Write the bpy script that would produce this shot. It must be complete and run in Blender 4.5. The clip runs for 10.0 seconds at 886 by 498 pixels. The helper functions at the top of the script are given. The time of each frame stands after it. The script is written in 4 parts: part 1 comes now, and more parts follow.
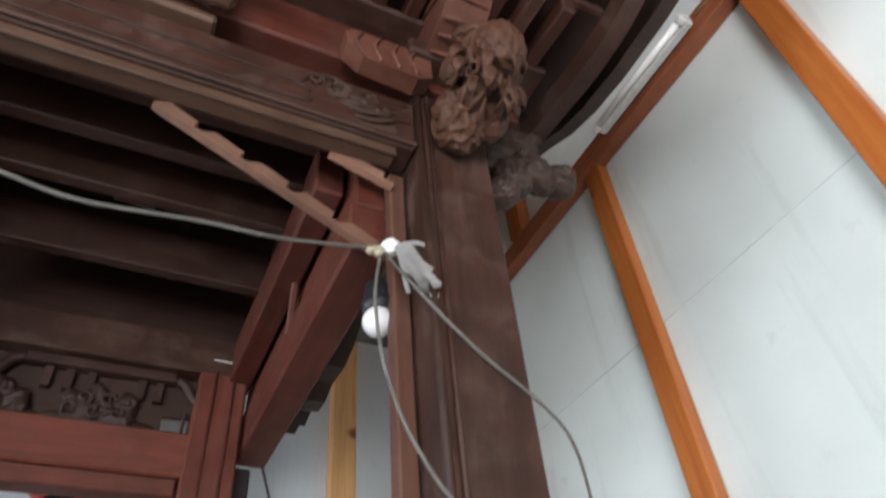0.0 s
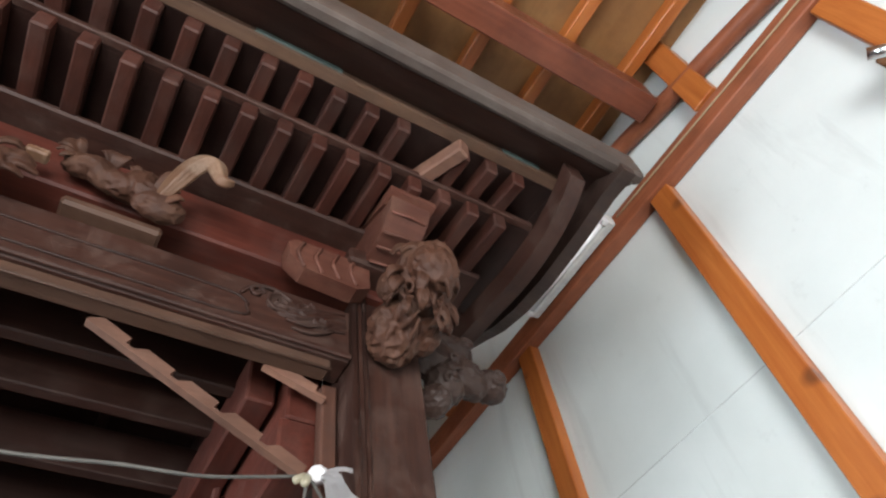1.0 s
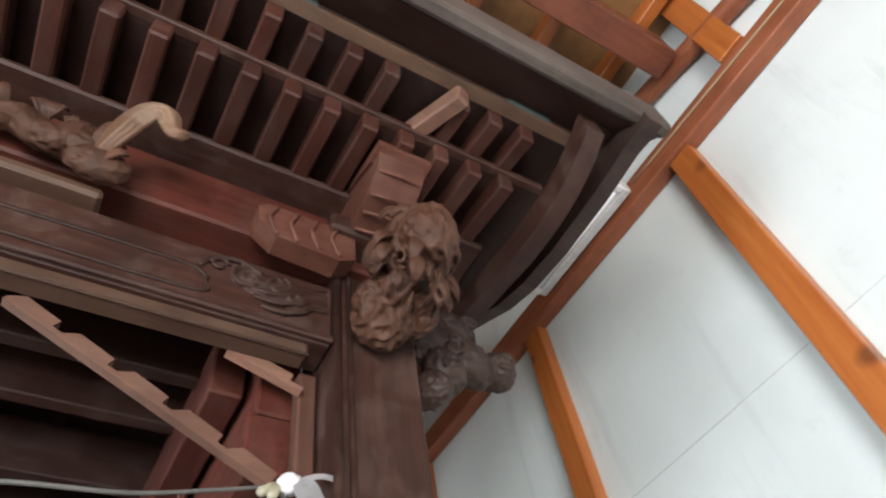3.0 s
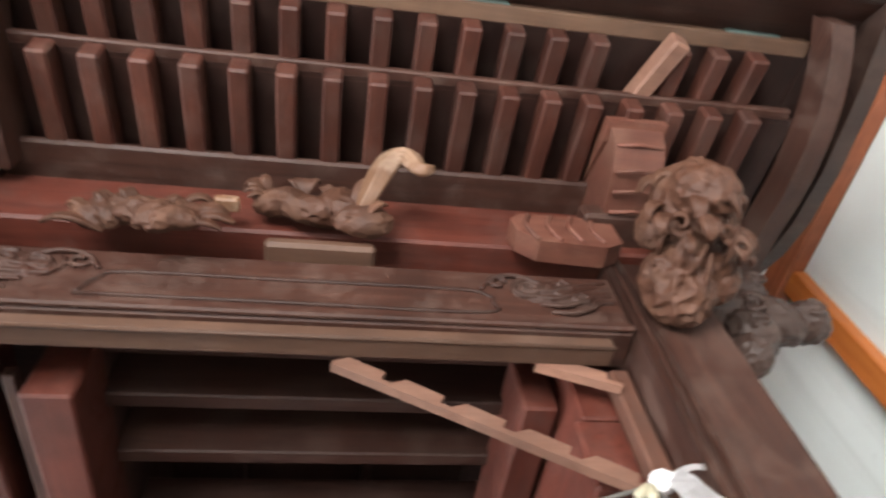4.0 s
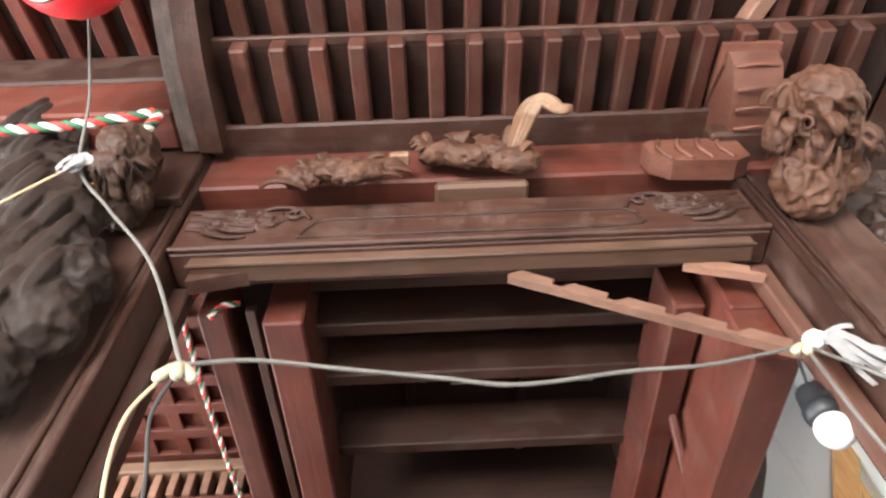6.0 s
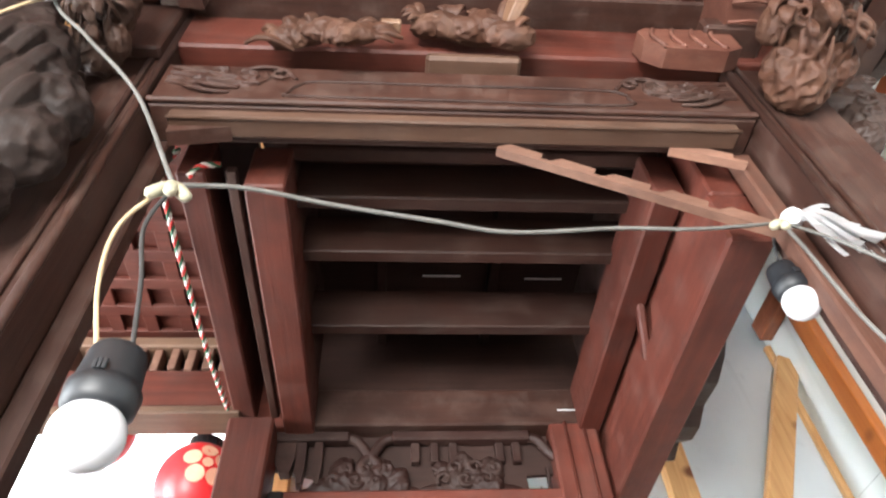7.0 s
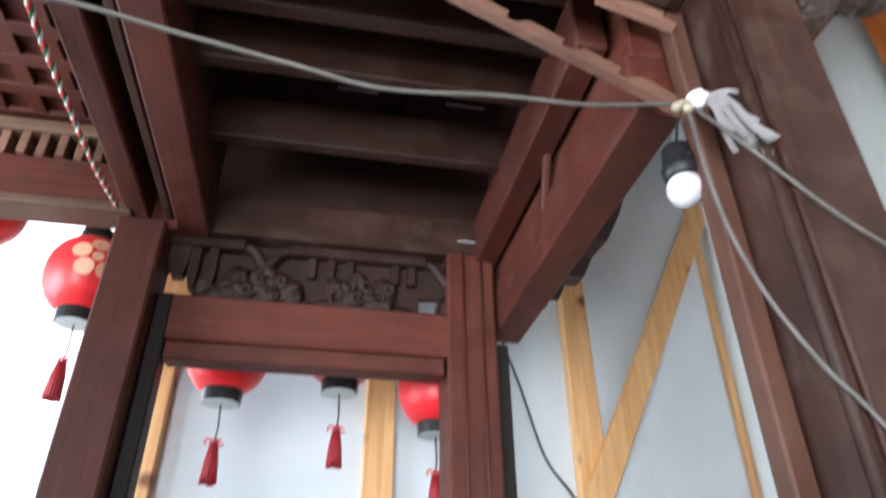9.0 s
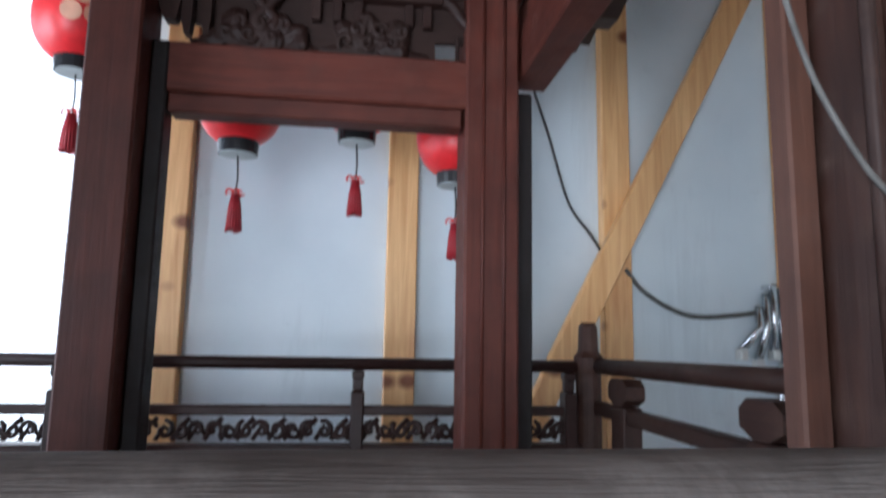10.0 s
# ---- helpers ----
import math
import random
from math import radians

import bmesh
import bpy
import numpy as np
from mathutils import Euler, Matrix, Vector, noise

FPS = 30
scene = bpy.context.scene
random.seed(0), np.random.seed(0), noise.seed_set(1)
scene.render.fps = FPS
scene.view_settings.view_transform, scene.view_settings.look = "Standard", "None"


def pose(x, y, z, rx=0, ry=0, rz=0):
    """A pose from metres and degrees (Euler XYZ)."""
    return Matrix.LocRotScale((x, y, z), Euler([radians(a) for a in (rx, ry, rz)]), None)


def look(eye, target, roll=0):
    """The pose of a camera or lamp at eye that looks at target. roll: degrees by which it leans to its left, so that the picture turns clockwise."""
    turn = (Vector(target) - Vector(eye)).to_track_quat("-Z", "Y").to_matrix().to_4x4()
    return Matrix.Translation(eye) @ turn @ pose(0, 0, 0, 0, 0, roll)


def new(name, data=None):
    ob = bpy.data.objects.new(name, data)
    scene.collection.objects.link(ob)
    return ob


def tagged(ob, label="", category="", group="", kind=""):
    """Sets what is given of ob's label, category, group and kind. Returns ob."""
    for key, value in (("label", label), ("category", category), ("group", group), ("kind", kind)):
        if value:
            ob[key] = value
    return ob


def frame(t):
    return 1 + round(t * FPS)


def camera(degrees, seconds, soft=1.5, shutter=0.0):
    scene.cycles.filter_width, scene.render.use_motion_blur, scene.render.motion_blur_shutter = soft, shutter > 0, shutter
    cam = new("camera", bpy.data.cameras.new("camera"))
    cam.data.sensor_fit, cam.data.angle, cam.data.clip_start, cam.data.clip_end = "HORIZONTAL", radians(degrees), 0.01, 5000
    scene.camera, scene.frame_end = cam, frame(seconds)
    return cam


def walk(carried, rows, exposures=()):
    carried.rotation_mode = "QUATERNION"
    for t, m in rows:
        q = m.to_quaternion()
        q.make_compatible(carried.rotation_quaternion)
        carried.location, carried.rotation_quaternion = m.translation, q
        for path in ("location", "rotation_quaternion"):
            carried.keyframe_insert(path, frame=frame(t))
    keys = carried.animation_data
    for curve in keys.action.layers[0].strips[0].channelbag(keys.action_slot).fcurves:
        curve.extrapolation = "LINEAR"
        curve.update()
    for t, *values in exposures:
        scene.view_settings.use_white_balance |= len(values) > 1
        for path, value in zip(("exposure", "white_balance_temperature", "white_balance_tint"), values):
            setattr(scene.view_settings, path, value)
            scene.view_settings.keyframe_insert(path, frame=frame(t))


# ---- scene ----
PATH = [
    (0, (0.168, -0.006, 1.513), (0.896, 1.279, 2.862), -5.9),
    (0.5, (0.144, -0.078, 1.58), (0.889, 1.026, 3.072), -8.1),
    (1, (0.119, -0.145, 1.588), (0.881, 0.767, 3.196), -11.8),
    (1.5, (0.131, -0.126, 1.621), (0.923, 0.816, 3.197), -10.9),
    (2, (0.188, -0.092, 1.622), (1.001, 0.836, 3.195), -11.5),
    (2.2, (0.215, -0.089, 1.647), (1.035, 0.838, 3.217), -11.2),
    (3.3, (0.224, 0.03, 1.761), (0.936, 1.009, 3.353), -13.7),
    (3.5, (0.188, 0.059, 1.764), (0.792, 1.072, 3.38), -13.7),
    (4, (0.068, 0.099, 1.791), (0.375, 1.176, 3.449), -9.7),
    (4.5, (-0.035, 0.089, 1.814), (0.07, 1.221, 3.46), -8.3),
    (5, (-0.09, 0.113, 1.801), (-0.091, 1.21, 3.474), -4.5),
    (6.3, (-0.071, 0.08, 1.536), (-0.022, 1.253, 3.155), -3.4),
    (6.5, (-0.087, 0.115, 1.531), (-0.001, 1.33, 3.117), -4.4),
    (7, (-0.123, 0.18, 1.513), (0.022, 1.476, 3.029), -4.1),
    (7.5, (-0.165, 0.203, 1.51), (0.061, 1.526, 2.993), -3.3),
    (8, (-0.125, 0.205, 1.502), (0.202, 1.504, 2.984), -3.5),
    (8.5, (-0.056, 0.167, 1.540), (0.371, 1.596, 2.875), -4.2),
    (9, (-0.008, 0.149, 1.615), (0.321, 1.824, 2.657), -0.4),
    (9.2, (-0.002, 0.157, 1.631), (0.313, 1.923, 2.517), -0.2),
    (9.5, (0.034, 0.168, 1.684), (0.307, 2.038, 2.339), 0.9),
    (9.7, (0.05, 0.175, 1.695), (0.315, 2.091, 2.205), 1.1),
    (10, (0.07, 0.193, 1.707), (0.321, 2.158, 1.985), 1.0),
]
cam = camera(67.6, 10.0, soft=2.2, shutter=0.4)
walk(cam, [(t, look(eye, target, roll)) for t, eye, target, roll in PATH],
     exposures=[(0.0, -0.40, 6300, 10), (2.2, -0.30, 6300, 10), (3.3, -0.15, 6400, 10), (4.0, 0.5, 6600, 12), (4.5, 0.80, 6800, 12), (5.2, 0.90, 6800, 12), (6.5, 1.05, 6500, 10), (7.5, 0.9, 6400, 10), (8.5, 0.55, 6200, 10), (9.0, 0.08, 6000, 10), (9.5, -0.1, 5800, 10), (10.0, -0.7, 5550, 10)])

# ---- world and light: daylight through the open shed front ----
world = bpy.data.worlds.new("sky")
scene.world = world
world.use_nodes = True
wn = world.node_tree.nodes
sky = wn.new("ShaderNodeTexSky")
sky.sky_type, sky.sun_disc = "NISHITA", False
sky.sun_elevation, sky.sun_rotation = radians(48), radians(-130)
wn["Background"].inputs["Strength"].default_value = 0.15
world.node_tree.links.new(sky.outputs[0], wn["Background"].inputs["Color"])
sun = new("sun", bpy.data.lights.new("sun", "SUN"))
sun.data.energy, sun.data.angle, sun.data.color = 3.0, radians(0.5), (1, 0.95, 0.87)
sun.matrix_world = look((-6, -5, 9), (0, 0.5, 0))


def window_light(name, eye, target, w, h, power, colour):
    ob = new(name, bpy.data.lights.new(name, "AREA"))
    ob.data.shape, ob.data.size, ob.data.size_y, ob.data.energy, ob.data.color = "RECTANGLE", w, h, power, colour
    ob.matrix_world = look(eye, target)
    return ob


window_light("daylight_side", (-3.75, 0.9, 1.5), (0, 0.9, 1.5), 3.2, 2.3, 380, (0.93, 0.97, 1.0))
window_light("daylight_front", (-1.45, -3.02, 1.15), (-1.0, 0, 1.25), 2.3, 2.0, 370, (1.0, 0.98, 0.95))

# ---- materials ----
def nodes(name):
    m = bpy.data.materials.new(name)
    m.use_nodes = True
    nt = m.node_tree
    return m, nt, nt.nodes["Principled BSDF"]


def mix_colour(nt, fac, a, b):
    n = nt.nodes.new("ShaderNodeMix")
    n.data_type = "RGBA"
    for sock, v in ((n.inputs[0], fac), (n.inputs[6], a), (n.inputs[7], b)):
        if isinstance(v, bpy.types.NodeSocket):
            nt.links.new(v, sock)
        else:
            sock.default_value = (*v, 1) if isinstance(v, tuple) else v
    return n.outputs[2]


def noise_tex(nt, vec, scale, detail=4, rough=0.55, distort=0.0):
    n = nt.nodes.new("ShaderNodeTexNoise")
    n.inputs["Scale"].default_value, n.inputs["Detail"].default_value = scale, detail
    n.inputs["Roughness"].default_value, n.inputs["Distortion"].default_value = rough, distort
    nt.links.new(vec, n.inputs["Vector"])
    return n.outputs[0]


def ramp(nt, fac, lo, hi):
    n = nt.nodes.new("ShaderNodeMapRange")
    n.inputs[1].default_value, n.inputs[2].default_value = lo, hi
    nt.links.new(fac, n.inputs[0])
    return n.outputs[0]


def coords(nt, stretch=(1, 1, 1), jitter=True):
    tc = nt.nodes.new("ShaderNodeTexCoord")
    mp = nt.nodes.new("ShaderNodeMapping")
    mp.inputs["Scale"].default_value = stretch
    nt.links.new(tc.outputs["Object"], mp.inputs["Vector"])
    if jitter:
        info = nt.nodes.new("ShaderNodeObjectInfo")
        mul = nt.nodes.new("ShaderNodeMath")
        mul.operation = "MULTIPLY"
        mul.inputs[1].default_value = 37.0
        nt.links.new(info.outputs["Random"], mul.inputs[0])
        com = nt.nodes.new("ShaderNodeCombineXYZ")
        for i in range(3):
            nt.links.new(mul.outputs[0], com.inputs[i])
        nt.links.new(com.outputs[0], mp.inputs["Location"])
    return mp.outputs[0]


def bump(nt, bsdf, height, strength, dist=0.004):
    b = nt.nodes.new("ShaderNodeBump")
    b.inputs["Strength"].default_value, b.inputs["Distance"].default_value = strength, dist
    nt.links.new(height, b.inputs["Height"])
    nt.links.new(b.outputs[0], bsdf.inputs["Normal"])


AXIS = {"x": (0.06, 1, 1), "y": (1, 0.06, 1), "z": (1, 1, 0.06)}


def wood(name, dark, light, axis, dusty=0.25, dust=(0.12, 0.08, 0.062), rough=0.68, grain=55, relief=0.25, vary=0.25):
    """Planed or weathered timber, the grain along one axis."""
    m, nt, bsdf = nodes(name)
    v = coords(nt, AXIS[axis])
    big = coords(nt)
    g = ramp(nt, noise_tex(nt, v, grain, 6, 0.65, 0.4), 0.2, 0.85)
    col = mix_colour(nt, g, dark, light)
    blot = ramp(nt, noise_tex(nt, big, 7, 5, 0.6), 0.42, 0.75)
    dk = tuple(c * 0.55 for c in dark)
    f = nt.nodes.new("ShaderNodeMath")
    f.operation = "MULTIPLY"
    f.inputs[1].default_value = 0.6
    nt.links.new(blot, f.inputs[0])
    col = mix_colour(nt, f.outputs[0], col, dk)
    spk = ramp(nt, noise_tex(nt, big, 11, 9, 0.78, 0.3), 0.48, 0.74)
    f2 = nt.nodes.new("ShaderNodeMath")
    f2.operation = "MULTIPLY"
    f2.inputs[1].default_value = dusty
    nt.links.new(spk, f2.inputs[0])
    col = mix_colour(nt, f2.outputs[0], col, dust)
    hsv = nt.nodes.new("ShaderNodeHueSaturation")
    info = nt.nodes.new("ShaderNodeObjectInfo")
    mr = nt.nodes.new("ShaderNodeMapRange")
    mr.inputs[3].default_value, mr.inputs[4].default_value = 1 - vary, 1 + vary
    nt.links.new(info.outputs["Random"], mr.inputs[0])
    nt.links.new(mr.outputs[0], hsv.inputs["Value"])
    nt.links.new(col, hsv.inputs["Color"])
    nt.links.new(hsv.outputs[0], bsdf.inputs["Base Color"])
    rr = nt.nodes.new("ShaderNodeMapRange")
    rr.inputs[3].default_value, rr.inputs[4].default_value = rough - 0.12, rough + 0.2
    nt.links.new(spk, rr.inputs[0])
    nt.links.new(rr.outputs[0], bsdf.inputs["Roughness"])
    bsdf.inputs["Specular IOR Level"].default_value = 0.3
    bump(nt, bsdf, g, relief)
    return m


def knotty(name, axis, base=(0.34, 0.092, 0.018), pale=(0.46, 0.155, 0.036), rough=0.38):
    """New sawn softwood with knots."""
    m, nt, bsdf = nodes(name)
    v = coords(nt, {"x": (0.16, 1, 1), "y": (1, 0.16, 1), "z": (1, 1, 0.16)}[axis])
    g = ramp(nt, noise_tex(nt, coords(nt, AXIS[axis]), 42, 5, 0.6, 0.6), 0.3, 0.7)
    col = mix_colour(nt, g, base, pale)
    vo = nt.nodes.new("ShaderNodeTexVoronoi")
    vo.inputs["Scale"].default_value = 8.0
    nt.links.new(coords(nt, {"x": (0.8, 0.55, 0.55), "y": (0.55, 0.8, 0.55), "z": (0.55, 0.55, 0.8)}[axis]), vo.inputs["Vector"])
    k = ramp(nt, vo.outputs["Distance"], 0.22, 0.10)
    col = mix_colour(nt, k, col, (0.16, 0.05, 0.015))
    st = ramp(nt, noise_tex(nt, v, 9, 4, 0.6), 0.55, 0.75)
    f = nt.nodes.new("ShaderNodeMath")
    f.operation = "MULTIPLY"
    f.inputs[1].default_value = 0.55
    nt.links.new(st, f.inputs[0])
    col = mix_colour(nt, f.outputs[0], col, (0.30, 0.08, 0.025))
    nt.links.new(col, bsdf.inputs["Base Color"])
    bsdf.inputs["Roughness"].default_value = rough
    bump(nt, bsdf, g, 0.2)
    return m


def plain(name, colour, rough=0.5, metal=0.0, spread=0.12, scale=30, relief=0.1):
    m, nt, bsdf = nodes(name)
    v = coords(nt)
    n = noise_tex(nt, v, scale, 5, 0.6)
    lo = tuple(c * (1 - spread) for c in colour)
    hi = tuple(min(1, c * (1 + spread)) for c in colour)
    nt.links.new(mix_colour(nt, ramp(nt, n, 0.3, 0.7), lo, hi), bsdf.inputs["Base Color"])
    bsdf.inputs["Roughness"].default_value, bsdf.inputs["Metallic"].default_value = rough, metal
    if relief:
        bump(nt, bsdf, n, relief, 0.002)
    return m


def wall_board(name, colour, stain):
    m, nt, bsdf = nodes(name)
    v = coords(nt, jitter=False)
    n = ramp(nt, noise_tex(nt, v, 1.6, 5, 0.6), 0.35, 0.75)
    col = mix_colour(nt, n, colour, stain)
    fine = noise_tex(nt, v, 60, 4, 0.6)
    col = mix_colour(nt, ramp(nt, noise_tex(nt, v, 9, 6, 0.7), 0.62, 0.85), col, tuple(c * 0.86 for c in stain))
    drip = ramp(nt, noise_tex(nt, coords(nt, (1, 1, 0.12), False), 7, 5, 0.65, 0.5), 0.56, 0.78)
    f = nt.nodes.new("ShaderNodeMath")
    f.operation = "MULTIPLY"
    f.inputs[1].default_value = 0.6
    nt.links.new(drip, f.inputs[0])
    col = mix_colour(nt, f.outputs[0], col, tuple(c * 0.8 for c in stain))
    nt.links.new(col, bsdf.inputs["Base Color"])
    bsdf.inputs["Roughness"].default_value = 0.33
    bump(nt, bsdf, fine, 0.08, 0.002)
    return m


AGED = dict(dark=(0.0180, 0.0064, 0.0042), light=(0.0530, 0.0203, 0.0128))
RED = dict(dark=(0.0470, 0.0100, 0.0060), light=(0.1120, 0.0268, 0.0160))
aged_x, aged_y, aged_z = (wood("aged_wood_" + a, axis=a, dusty=0.4, **AGED) for a in "xyz")
red_x, red_y, red_z = (wood("red_stained_wood_" + a, axis=a, dusty=0.2, **RED) for a in "xyz")
frieze_wood = wood("smoked_frieze_wood", (0.0130, 0.0046, 0.0034), (0.0330, 0.0118, 0.0082), "x", 0.25)
rafter_wood = wood("red_brown_rafter", (0.0300, 0.0085, 0.0055), (0.0780, 0.0250, 0.0155), "y", 0.3)
joist_wood = wood("dusty_joist_wood", (0.0200, 0.0080, 0.0056), (0.0480, 0.0190, 0.0130), "x", 0.3)
board_dark = wood("old_ceiling_board", (0.018, 0.009, 0.007), (0.045, 0.021, 0.016), "x", 0.05)
# shade under the eave is put into this darker board colour
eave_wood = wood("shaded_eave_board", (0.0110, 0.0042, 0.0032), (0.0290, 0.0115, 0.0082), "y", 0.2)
beam_tan = wood("worn_beam_strip", (0.0476, 0.0235, 0.0151), (0.0980, 0.0526, 0.0336), "x", 0.35, vary=0.05)
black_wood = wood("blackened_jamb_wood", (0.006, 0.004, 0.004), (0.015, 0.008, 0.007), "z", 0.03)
tan_x = wood("pale_worn_strip", (0.0845, 0.0455, 0.0292), (0.1625, 0.0943, 0.0585), "x", 0.3)
tan_stick = wood("notched_strip_wood", (0.1200, 0.0576, 0.0400), (0.2320, 0.1240, 0.0840), "x", 0.35)
jamb_wood = wood("worn_jamb_wood", (0.0612, 0.0259, 0.0180), (0.1296, 0.0576, 0.0374), "z", 0.3)
red_worn = wood("worn_red_bracket", (0.0770, 0.0252, 0.0168), (0.1400, 0.0539, 0.0350), "x", 0.3, (0.26, 0.15, 0.10))
fascia_wood = wood("weathered_fascia_wood", (0.050, 0.036, 0.030), (0.115, 0.088, 0.074), "x", 0.5, (0.16, 0.14, 0.125), 0.8, 50, 0.4, 0.05)
grey_y = wood("weathered_barge_wood", (0.0525, 0.0336, 0.0280), (0.1120, 0.0805, 0.0686), "y", 0.4, (0.24, 0.20, 0.18), 0.75, 70, 0.5, 0.05)
grey_x = wood("weathered_grey_wood", (0.0476, 0.0392, 0.0353), (0.0980, 0.0840, 0.0773), "x", 0.4, (0.27, 0.245, 0.23), 0.75, 70, 0.5, 0.05)
carved = wood("carved_keyaki", (0.0320, 0.0122, 0.0068), (0.0960, 0.0390, 0.0215), "z", 0.4, (0.17, 0.092, 0.055), 0.72, 22, 0.8, 0.1)
carved_mid = wood("carved_dusty_wood", (0.0200, 0.0090, 0.0058), (0.0600, 0.0280, 0.0170), "z", 0.3, (0.13, 0.08, 0.055), 0.72, 22, 0.8, 0.1)
carved_dark = wood("carved_dark_wood", (0.0210, 0.0114, 0.0090), (0.0510, 0.0288, 0.0216), "x", 0.3, (0.15, 0.11, 0.09), 0.6, 22, 0.8, 0.1)
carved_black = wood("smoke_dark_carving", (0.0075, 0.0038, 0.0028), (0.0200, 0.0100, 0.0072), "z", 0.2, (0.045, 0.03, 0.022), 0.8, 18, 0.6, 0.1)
carved_pale = wood("carved_pale_wood", (0.0900, 0.0440, 0.0240), (0.2000, 0.1090, 0.0640), "z", 0.3, (0.5, 0.4, 0.3), 0.6, 25, 0.6, 0.05)
dark_lacquer = wood("dark_lacquered_rail_wood", (0.016, 0.007, 0.006), (0.040, 0.017, 0.014), "x", 0.05, rough=0.5)
pine_x, pine_y, pine_z = (knotty("knotty_pine_" + a, a) for a in "xyz")
pine_pale = knotty("pale_stud_pine", "z", (0.52, 0.27, 0.10), (0.72, 0.44, 0.20), 0.45)
plate_red = wood("stained_plate_wood", (0.1760, 0.0520, 0.0240), (0.3200, 0.1120, 0.0560), "y", 0.1, rough=0.45, relief=0.15)
tie_red = wood("stained_tie_beam", (0.1360, 0.0400, 0.0224), (0.2400, 0.0800, 0.0440), "x", 0.1, rough=0.45, relief=0.15)
sheath = wood("roof_plywood", (0.1950, 0.0910, 0.0325), (0.2860, 0.1495, 0.0585), "y", 0.1, rough=0.6, relief=0.1, grain=12)
board_white = wall_board("foam_wall_board", (0.70, 0.765, 0.76), (0.60, 0.665, 0.66))
board_blue = wall_board("blue_grey_wall_board", (0.64, 0.71, 0.75), (0.54, 0.61, 0.66))
concrete = plain("concrete_floor", (0.26, 0.25, 0.24), 0.85, spread=0.25, scale=6)
gravel = plain("pale_gravel", (0.42, 0.40, 0.37), 0.95, spread=0.3, scale=40, relief=0.6)
black_plastic = plain("black_rubber_socket", (0.008, 0.0095, 0.012), 0.5)
bulb_white = plain("opal_glass", (0.60, 0.60, 0.62), 0.18, spread=0.02, relief=0)
cable_grey = plain("grey_cable", (0.090, 0.087, 0.080), 0.6, spread=0.25)
cable_cream = plain("cream_cable", (0.36, 0.27, 0.16), 0.5)
cable_black = plain("black_cable", (0.02, 0.02, 0.02), 0.5)
# white for the tape, and for the strips that imitate slits of daylight
slit_and_tape_white = plain("white_vinyl_tape", (0.66, 0.66, 0.67), 0.45, spread=0.1)
clip_cream = plain("cream_insulator", (0.30, 0.28, 0.20), 0.5)
rope_red = plain("red_cord", (0.62, 0.035, 0.03), 0.7, relief=0.5, scale=160)
rope_white = plain("white_cord", (0.75, 0.72, 0.66), 0.75, relief=0.5, scale=160)
rope_green = plain("green_cord", (0.025, 0.11, 0.055), 0.75, relief=0.5, scale=160)
paper_red = plain("red_lantern_paper", (0.68, 0.025, 0.03), 0.38, spread=0.15)
tassel_red = plain("dark_red_tassel_silk", (0.30, 0.012, 0.02), 0.6, relief=0.4, scale=160)
paper_pale = plain("pale_flower_paint", (0.74, 0.40, 0.27), 0.5)
cap_black = plain("black_lacquer_cap", (0.02, 0.02, 0.022), 0.2, relief=0)
cap_grey = plain("grey_cap_base", (0.45, 0.50, 0.50), 0.4)
steel = plain("galvanised_steel", (0.62, 0.64, 0.66), 0.25, metal=1.0)
chrome = plain("chrome_ring", (0.75, 0.75, 0.76), 0.15, metal=1.0)
tube_white = plain("fluorescent_glass", (0.85, 0.86, 0.86), 0.2, spread=0.01, relief=0)
fixture_grey = plain("enamelled_fixture", (0.55, 0.55, 0.53), 0.35)
joint_grey = plain("board_joint_tape", (0.52, 0.57, 0.57), 0.6)
# emissive white for an added card that stands in for outdoor daylight
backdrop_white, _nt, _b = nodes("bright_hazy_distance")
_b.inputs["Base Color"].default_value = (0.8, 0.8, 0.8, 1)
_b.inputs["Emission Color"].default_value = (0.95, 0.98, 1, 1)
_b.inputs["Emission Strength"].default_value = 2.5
teal_paint = plain("teal_flaked_paint", (0.075, 0.11, 0.10), 0.6, spread=0.4, scale=20)

# ---- building helpers; the plan is drawn in units of 1.18 m round a level 1.6 m above the floor ----
UNIT = 1.18
TO_METRES = Matrix.Translation((0, 0, 1.6)) @ Matrix.Diagonal((UNIT, UNIT, UNIT, 1)) @ Matrix.Translation((0, 0, -1.6))
WHERE = {}


def thing(name, at, label, category, group="", kind=""):
    ob = new(name)
    ob.empty_display_size = 0.05
    WHERE[ob] = TO_METRES @ Vector(at)
    ob.location = WHERE[ob]
    return tagged(ob, label, category, group, kind)


def part(name, bm, material, parent=None, label="", smooth=False):
    """Links a bmesh, drawn in the plan's place, as one mesh object."""
    bm.transform(TO_METRES)
    lo = Vector([min(v.co[i] for v in bm.verts) for i in range(3)])
    hi = Vector([max(v.co[i] for v in bm.verts) for i in range(3)])
    mid = (lo + hi) / 2
    bm.transform(Matrix.Translation(-mid))
    me = bpy.data.meshes.new(name)
    if smooth:
        for f in bm.faces:
            f.smooth = True
    bm.normal_update()
    bm.to_mesh(me)
    bm.free()
    me.materials.append(material)
    ob = new(name, me)
    WHERE[ob] = mid
    ob.location = mid - WHERE[parent] if parent else mid
    ob.parent = parent
    return tagged(ob, label)


def again(ob, shift, parent):
    """Another object on the same mesh, moved by a step of the plan."""
    o = new(ob.name, ob.data)
    WHERE[o] = WHERE[ob] + Vector(shift) * UNIT
    o.location = WHERE[o] - WHERE[parent]
    o.parent = parent
    return o


